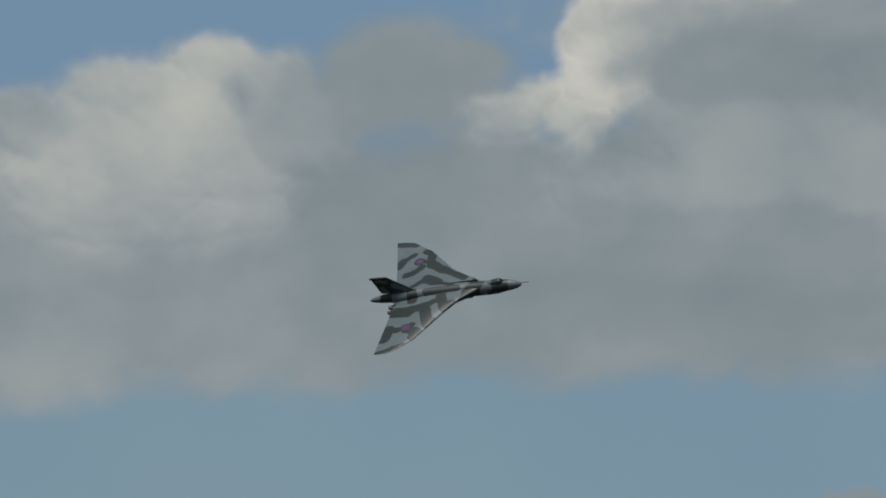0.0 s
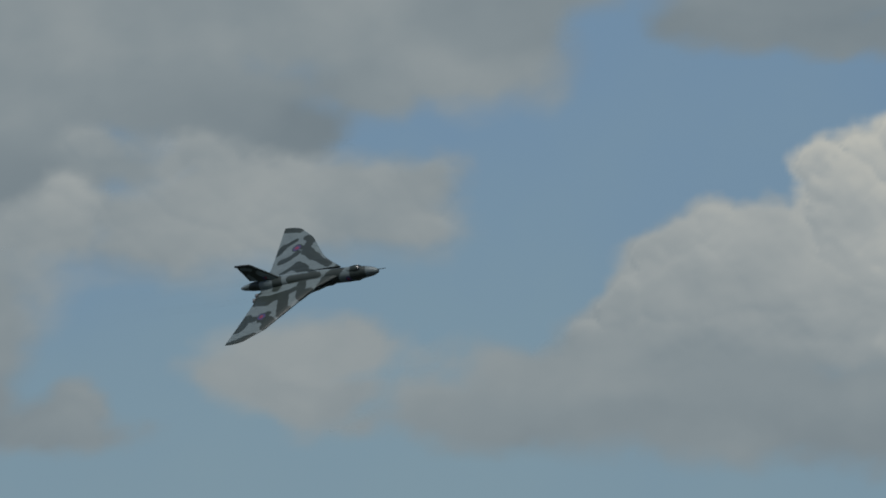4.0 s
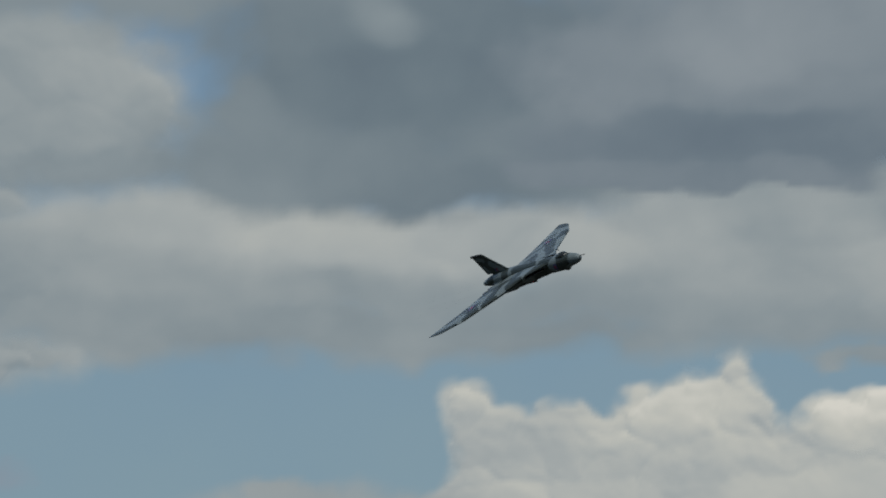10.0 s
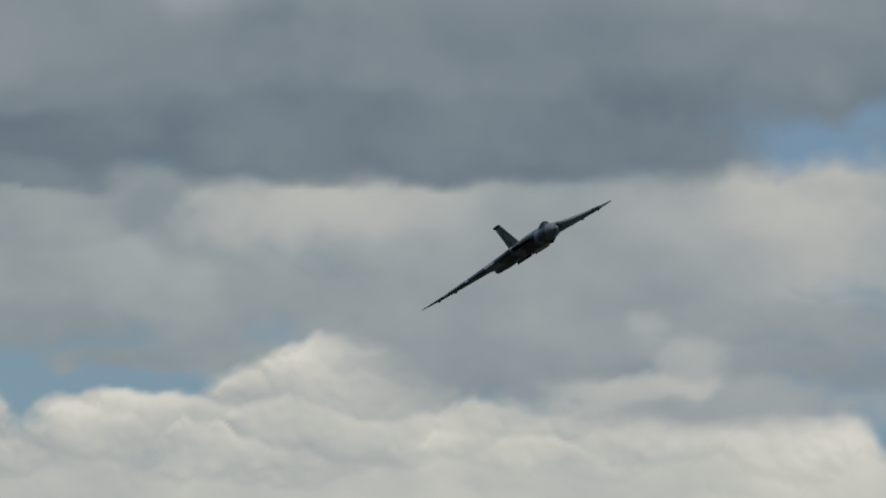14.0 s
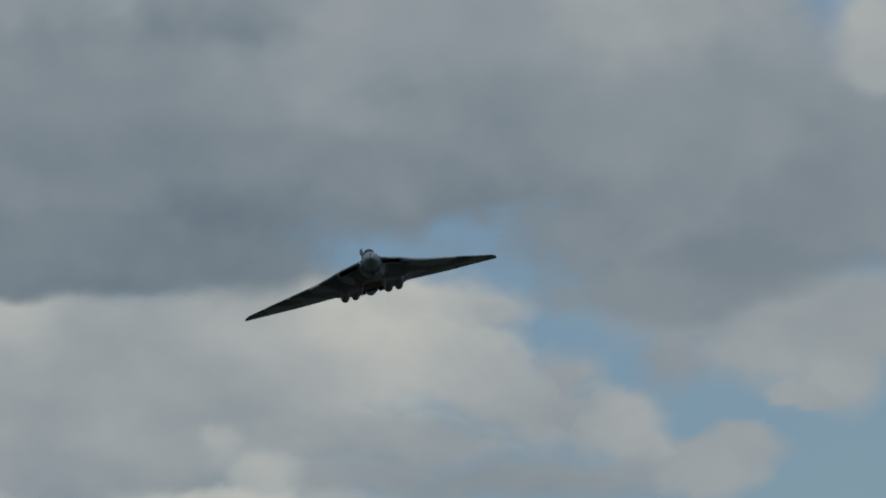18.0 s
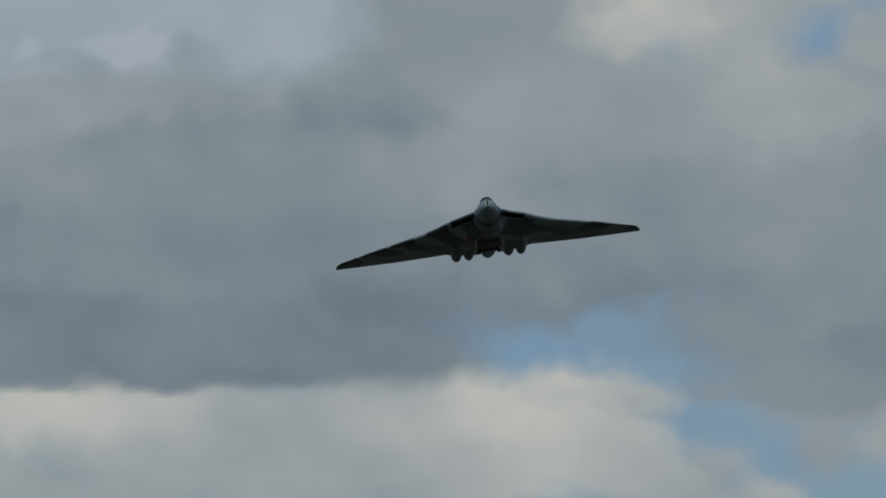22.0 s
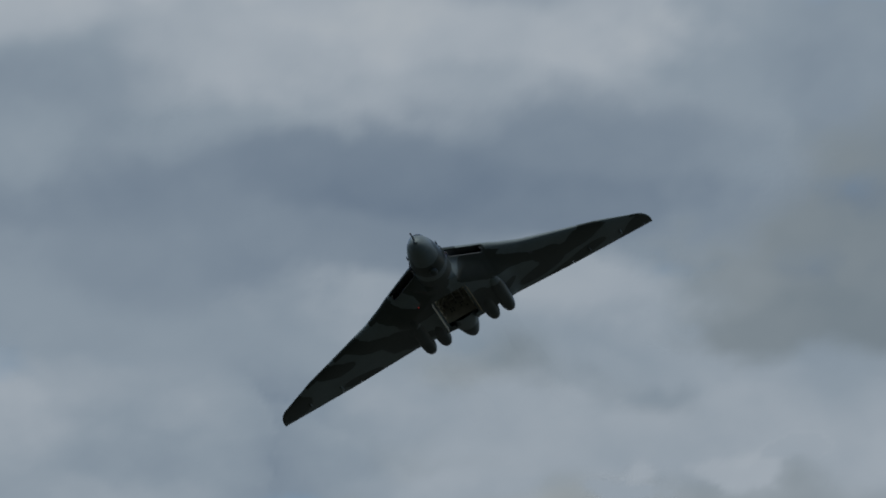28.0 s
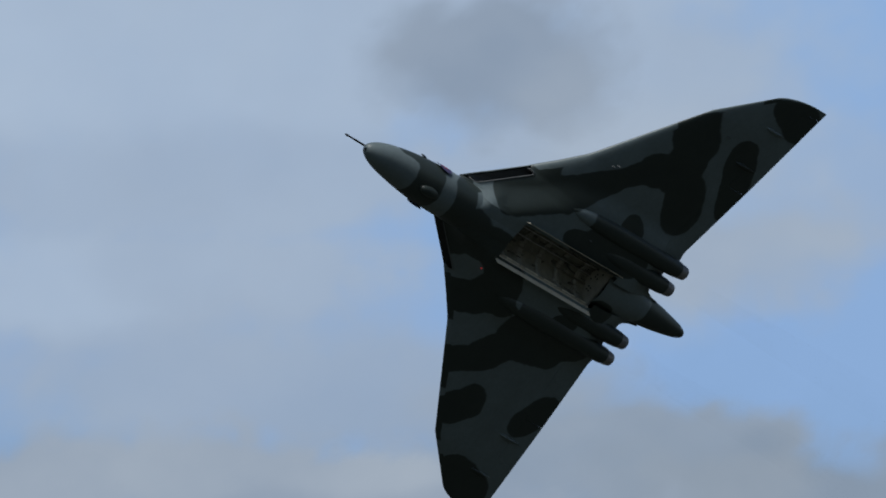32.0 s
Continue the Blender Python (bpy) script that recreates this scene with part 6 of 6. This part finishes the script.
def fin_flash(f):
    """Small red and blue bars low on both sides of the fin."""
    for side in (-1, 1):
        for s, mat in ((23.9, RED), (24.35, BLUE)):
            bm = bmesh.new()
            m = Matrix.Translation((-s, side * 0.27, 1.95)) @ Matrix.Rotation(-side * 0.06, 4, "X")
            bmesh.ops.create_cube(bm, size=1, matrix=m @ Matrix.Diagonal((0.44, 0.14, 0.6, 1)))
            part("fin_flash", bm, mat, f, "small red fin flash" if mat is RED else "small blue fin flash", smooth=False)


def roundel(jet, s, y, r, upper):
    top = None
    for name, rad, mat, lift in (("roundel", r, BLUE, 0.025), ("roundel_centre", r * 0.48, RED, 0.032)):
        bm = bmesh.new()
        rings = []
        for k in range(5):
            rr = rad * k / 4
            ring = []
            for j in range(24):
                a = 2 * math.pi * j / 24
                ps, py = s + rr * math.cos(a), y + rr * math.sin(a)
                c = float(trailing(py) - leading(py))
                x = min(max((ps - float(leading(py))) / c, 0.001), 0.999)
                h = float(half_thickness(np.array(x), np.array(py)))
                ring.append(bm.verts.new((-ps, py, float(mid_height(py, x)) + (h + lift) * (1 if upper else -1))))
                if k == 0:
                    break
            rings.append(ring)
        for j in range(24):
            bm.faces.new((rings[0][0], rings[1][j], rings[1][(j + 1) % 24]))
        for a, b in zip(rings[1:], rings[2:]):
            for j in range(24):
                bm.faces.new((a[j], b[j], b[(j + 1) % 24], a[(j + 1) % 24]))
        bmesh.ops.recalc_face_normals(bm, faces=bm.faces)
        top = part(name, bm, mat, top or jet, "dark blue and red roundel" if name == "roundel" else "")


def side_roundel(jet, s, side):
    parent = jet
    for name, rad, mat, lift in (("roundel", 0.6, BLUE, 0.02), ("roundel_centre", 0.28, RED, 0.027)):
        bm = bmesh.new()
        c = bm.verts.new((-s, side * (1.49 + lift) * math.cos(0.12), (1.5 + lift) * math.sin(0.12)))
        rows = [[c]]
        for k in (0.5, 1.0):
            ring = []
            for j in range(20):
                a = 2 * math.pi * j / 20
                ang = 0.12 + rad * k * math.sin(a) / 1.5
                ring.append(bm.verts.new((-s - rad * k * math.cos(a), side * (1.49 + lift) * math.cos(ang), (1.5 + lift) * math.sin(ang))))
            rows.append(ring)
        for j in range(20):
            bm.faces.new((c, rows[1][j], rows[1][(j + 1) % 20]))
            bm.faces.new((rows[1][j], rows[2][j], rows[2][(j + 1) % 20], rows[1][(j + 1) % 20]))
        bmesh.ops.recalc_face_normals(bm, faces=bm.faces)
        parent = part(name, bm, mat, parent)


jet = tagged(new("jet_bomber"), "delta-winged jet bomber in grey and green camouflage, belly bay open", "aircraft")
hull(jet)
wing(1, jet, "left_wing", "camouflaged delta wing with kinked leading edge")
wing(-1, jet, "right_wing", "camouflaged delta wing with kinked leading edge")
tail_fin = fin(jet)
engines(jet)
bay(jet)
for y in (9.88, -10.0):
    roundel(jet, 21.85, y, 0.88, True)
for side in (-1, 1):
    side_roundel(jet, 6.1, side)
fin_flash(tail_fin)


def smoke(jet):
    """Faint brown exhaust trails behind the jet pipes."""
    n = Nodes("exhaust_smoke")
    n.set(base_color=(0.10, 0.085, 0.07), roughness=1.0)
    n.put(n.math("MULTIPLY", n.attribute("cover"), n.math("MULTIPLY_ADD", n.noise(0.25, 4), 1.2, 0.1)), n.shader.inputs["Alpha"])
    for y in (-2.9, 2.9):
        st = [(26.7 + 46 * u, -0.77 - 1.2 * u, 0.7 + 1.1 * u, 0.4 + 0.7 * u, 0.4 + 0.7 * u) for u in np.linspace(0, 1, 26)]
        bm, _ = ring_tube(st, 14, y)
        ob = part("exhaust_trail", bm, n.mat, jet, "faint brown exhaust smoke")
        co = np.empty(len(ob.data.vertices) * 3, np.float32)
        ob.data.vertices.foreach_get("co", co)
        u = np.clip((-co[0::3] - 26.7) / 46, 0, 1)
        ob.data.attributes.new("cover", "FLOAT", "POINT").data.foreach_set("value", (0.016 * np.clip(u * 12, 0, 1) * (1 - u) ** 1.5).astype(np.float32))


smoke(jet)
bm = bmesh.new()
bmesh.ops.create_uvsphere(bm, u_segments=12, v_segments=8, radius=0.045, matrix=Matrix.Translation((-12.9, -2.58, -1.0)))
part("beacon", bm, BEACON, jet, "small red flashing light under the belly")


for s, y, z in ((10.34, 1.25, -0.62), (16.21, 7.16, -0.52), (16.57, 7.34, -0.52), (22.09, 12.53, -0.46), (18.28, 2.49, -1.12)):
    bm = bmesh.new()
    bmesh.ops.create_cube(bm, size=1, matrix=Matrix.Translation((-s, y, z)) @ Matrix.Diagonal((0.26, 0.04, 0.16, 1)))
    bmesh.ops.bevel(bm, geom=bm.edges, offset=0.015, segments=1, affect="EDGES")
    part("aerial", bm, LIP, jet, "small pale blade aerial", smooth=False)


# ---- a small bird crossing the view ----
def bird():
    plumage = plain("dark_plumage", (0.5, 0.5, 0.5), 0.8, 0, 30)
    b = tagged(new("bird"), "small grey bird flying fast across the sky", "bird")
    st = ((-0.075, 0.005, 0.004, 0.004, 0.004), (-0.06, 0.004, 0.012, 0.012, 0.012), (-0.03, 0, 0.018, 0.017, 0.018), (0.02, 0, 0.017, 0.015, 0.018), (0.06, 0.002, 0.006, 0.006, 0.006))
    part("body", solid_tube(st, 10), plumage, b)
    for side in (-1, 1):
        bm = bmesh.new()
        top = [bm.verts.new(v) for v in ((0.03, side * 0.012, 0.008), (0.028, side * 0.06, 0.035), (-0.03, side * 0.13, 0.05), (-0.035, side * 0.06, 0.032), (-0.02, side * 0.012, 0.006))]
        face = bm.faces.new(top)
        bmesh.ops.solidify(bm, geom=[face], thickness=0.003)
        part("wing", bm, plumage, b, smooth=False)
    bm = bmesh.new()
    face = bm.faces.new([bm.verts.new(v) for v in ((-0.055, 0.006, 0.002), (-0.055, -0.006, 0.002), (-0.12, -0.022, 0.004), (-0.095, 0.0, 0.003), (-0.12, 0.022, 0.004))])
    bmesh.ops.solidify(bm, geom=[face], thickness=0.003)
    part("tail", bm, plumage, b, smooth=False)
    return b


swallow = bird()


def motions():
    walk(jet, [
        (0, pose(15.23, 2870.16, 296.43, 45.52, -4.08, -15.24)),
        (1, pose(93.02, 2847.08, 291.67, 41.03, -3.91, -20.76)),
        (2, pose(166.54, 2820.04, 289.03, 40.16, -3.60, -26.66)),
        (3, pose(238.67, 2789.29, 288.53, 43.27, -2.81, -31.75)),
        (3.5, pose(272.26, 2772.50, 286.86, 45.00, -2.76, -34.39)),
        (5.5, pose(397.90, 2693.94, 278.88, 45.53, -2.44, -46.75)),
        (6, pose(425.69, 2669.83, 276.24, 43.91, -2.16, -49.08)),
        (7, pose(475.57, 2616.20, 270.06, 41.11, -1.77, -54.54)),
        (8, pose(518.46, 2555.34, 264.23, 38.85, -2.00, -60.67)),
        (9, pose(553.85, 2487.93, 258.76, 38.72, -2.33, -66.14)),
        (10, pose(581.39, 2415.54, 253.21, 37.68, -3.09, -70.68)),
        (11, pose(601.28, 2339.38, 246.20, 36.62, -2.70, -77.09)),
        (12, pose(613.73, 2261.97, 239.61, 34.32, -2.35, -83.38)),
        (13, pose(620.30, 2185.86, 233.88, 31.72, -2.64, -88.87)),
        (14, pose(621.37, 2112.60, 229.23, 30.49, -2.85, -93.13)),
        (15, pose(617.15, 2041.56, 225.08, 28.94, -1.90, -96.70)),
        (15.5, pose(607.91, 2007.26, 222.74, 27.13, -1.53, -98.23)),
        (17.5, pose(578.39, 1861.31, 212.29, 17.21, -1.25, -105.88)),
        (18, pose(569.00, 1824.34, 209.95, 14.35, -1.88, -107.13)),
        (19, pose(547.62, 1751.47, 205.50, 7.78, -2.23, -108.16)),
        (20, pose(525.12, 1679.92, 201.47, 6.09, -2.41, -108.44)),
        (21, pose(501.45, 1610.05, 197.34, 8.16, -2.86, -107.65)),
        (22, pose(476.53, 1540.11, 192.92, 7.50, -2.83, -107.11)),
        (23, pose(449.27, 1468.67, 188.67, 6.65, -2.33, -107.50)),
        (24, pose(421.41, 1398.54, 183.49, 6.12, -2.53, -108.62)),
        (25, pose(392.57, 1331.43, 179.32, 6.06, -3.02, -109.72)),
        (25.5, pose(377.49, 1297.91, 177.99, 7.26, -2.94, -109.89)),
        (27.5, pose(311.76, 1159.89, 171.75, 21.68, -3.76, -111.66)),
        (28, pose(292.04, 1125.33, 170.36, 28.94, -5.10, -113.35)),
        (28.5, pose(272.37, 1090.62, 169.54, 34.70, -7.71, -114.86)),
        (29, pose(250.84, 1057.43, 169.00, 38.37, -9.63, -117.50)),
        (29.5, pose(228.03, 1026.42, 168.59, 40.81, -11.47, -120.67)),
        (30, pose(203.09, 997.61, 168.30, 41.83, -12.80, -123.72)),
        (30.5, pose(176.90, 969.37, 168.89, 42.39, -13.28, -126.81)),
        (31, pose(148.33, 941.24, 169.32, 43.33, -13.66, -129.59)),
        (31.5, pose(127.46, 913.75, 168.60, 43.64, -14.20, -133.47)),
        (32, pose(95.07, 890.61, 169.18, 45.77, -14.40, -137.90)),
    ])
    walk(swallow, [
        (0, pose(420.25, 310.75, 51.02, 0, 0, 166.8)),
        (8, pose(125.33, 379.83, 45.02, 0, 0, 166.8)),
        (9, pose(88.46, 388.47, 37.79, 0, 0, 166.8)),
        (10, pose(51.60, 397.10, 30.55, 0, 0, 166.8)),
        (32, pose(-759.44, 587.07, 34.55, 0, 0, 166.8)),
    ])


motions()
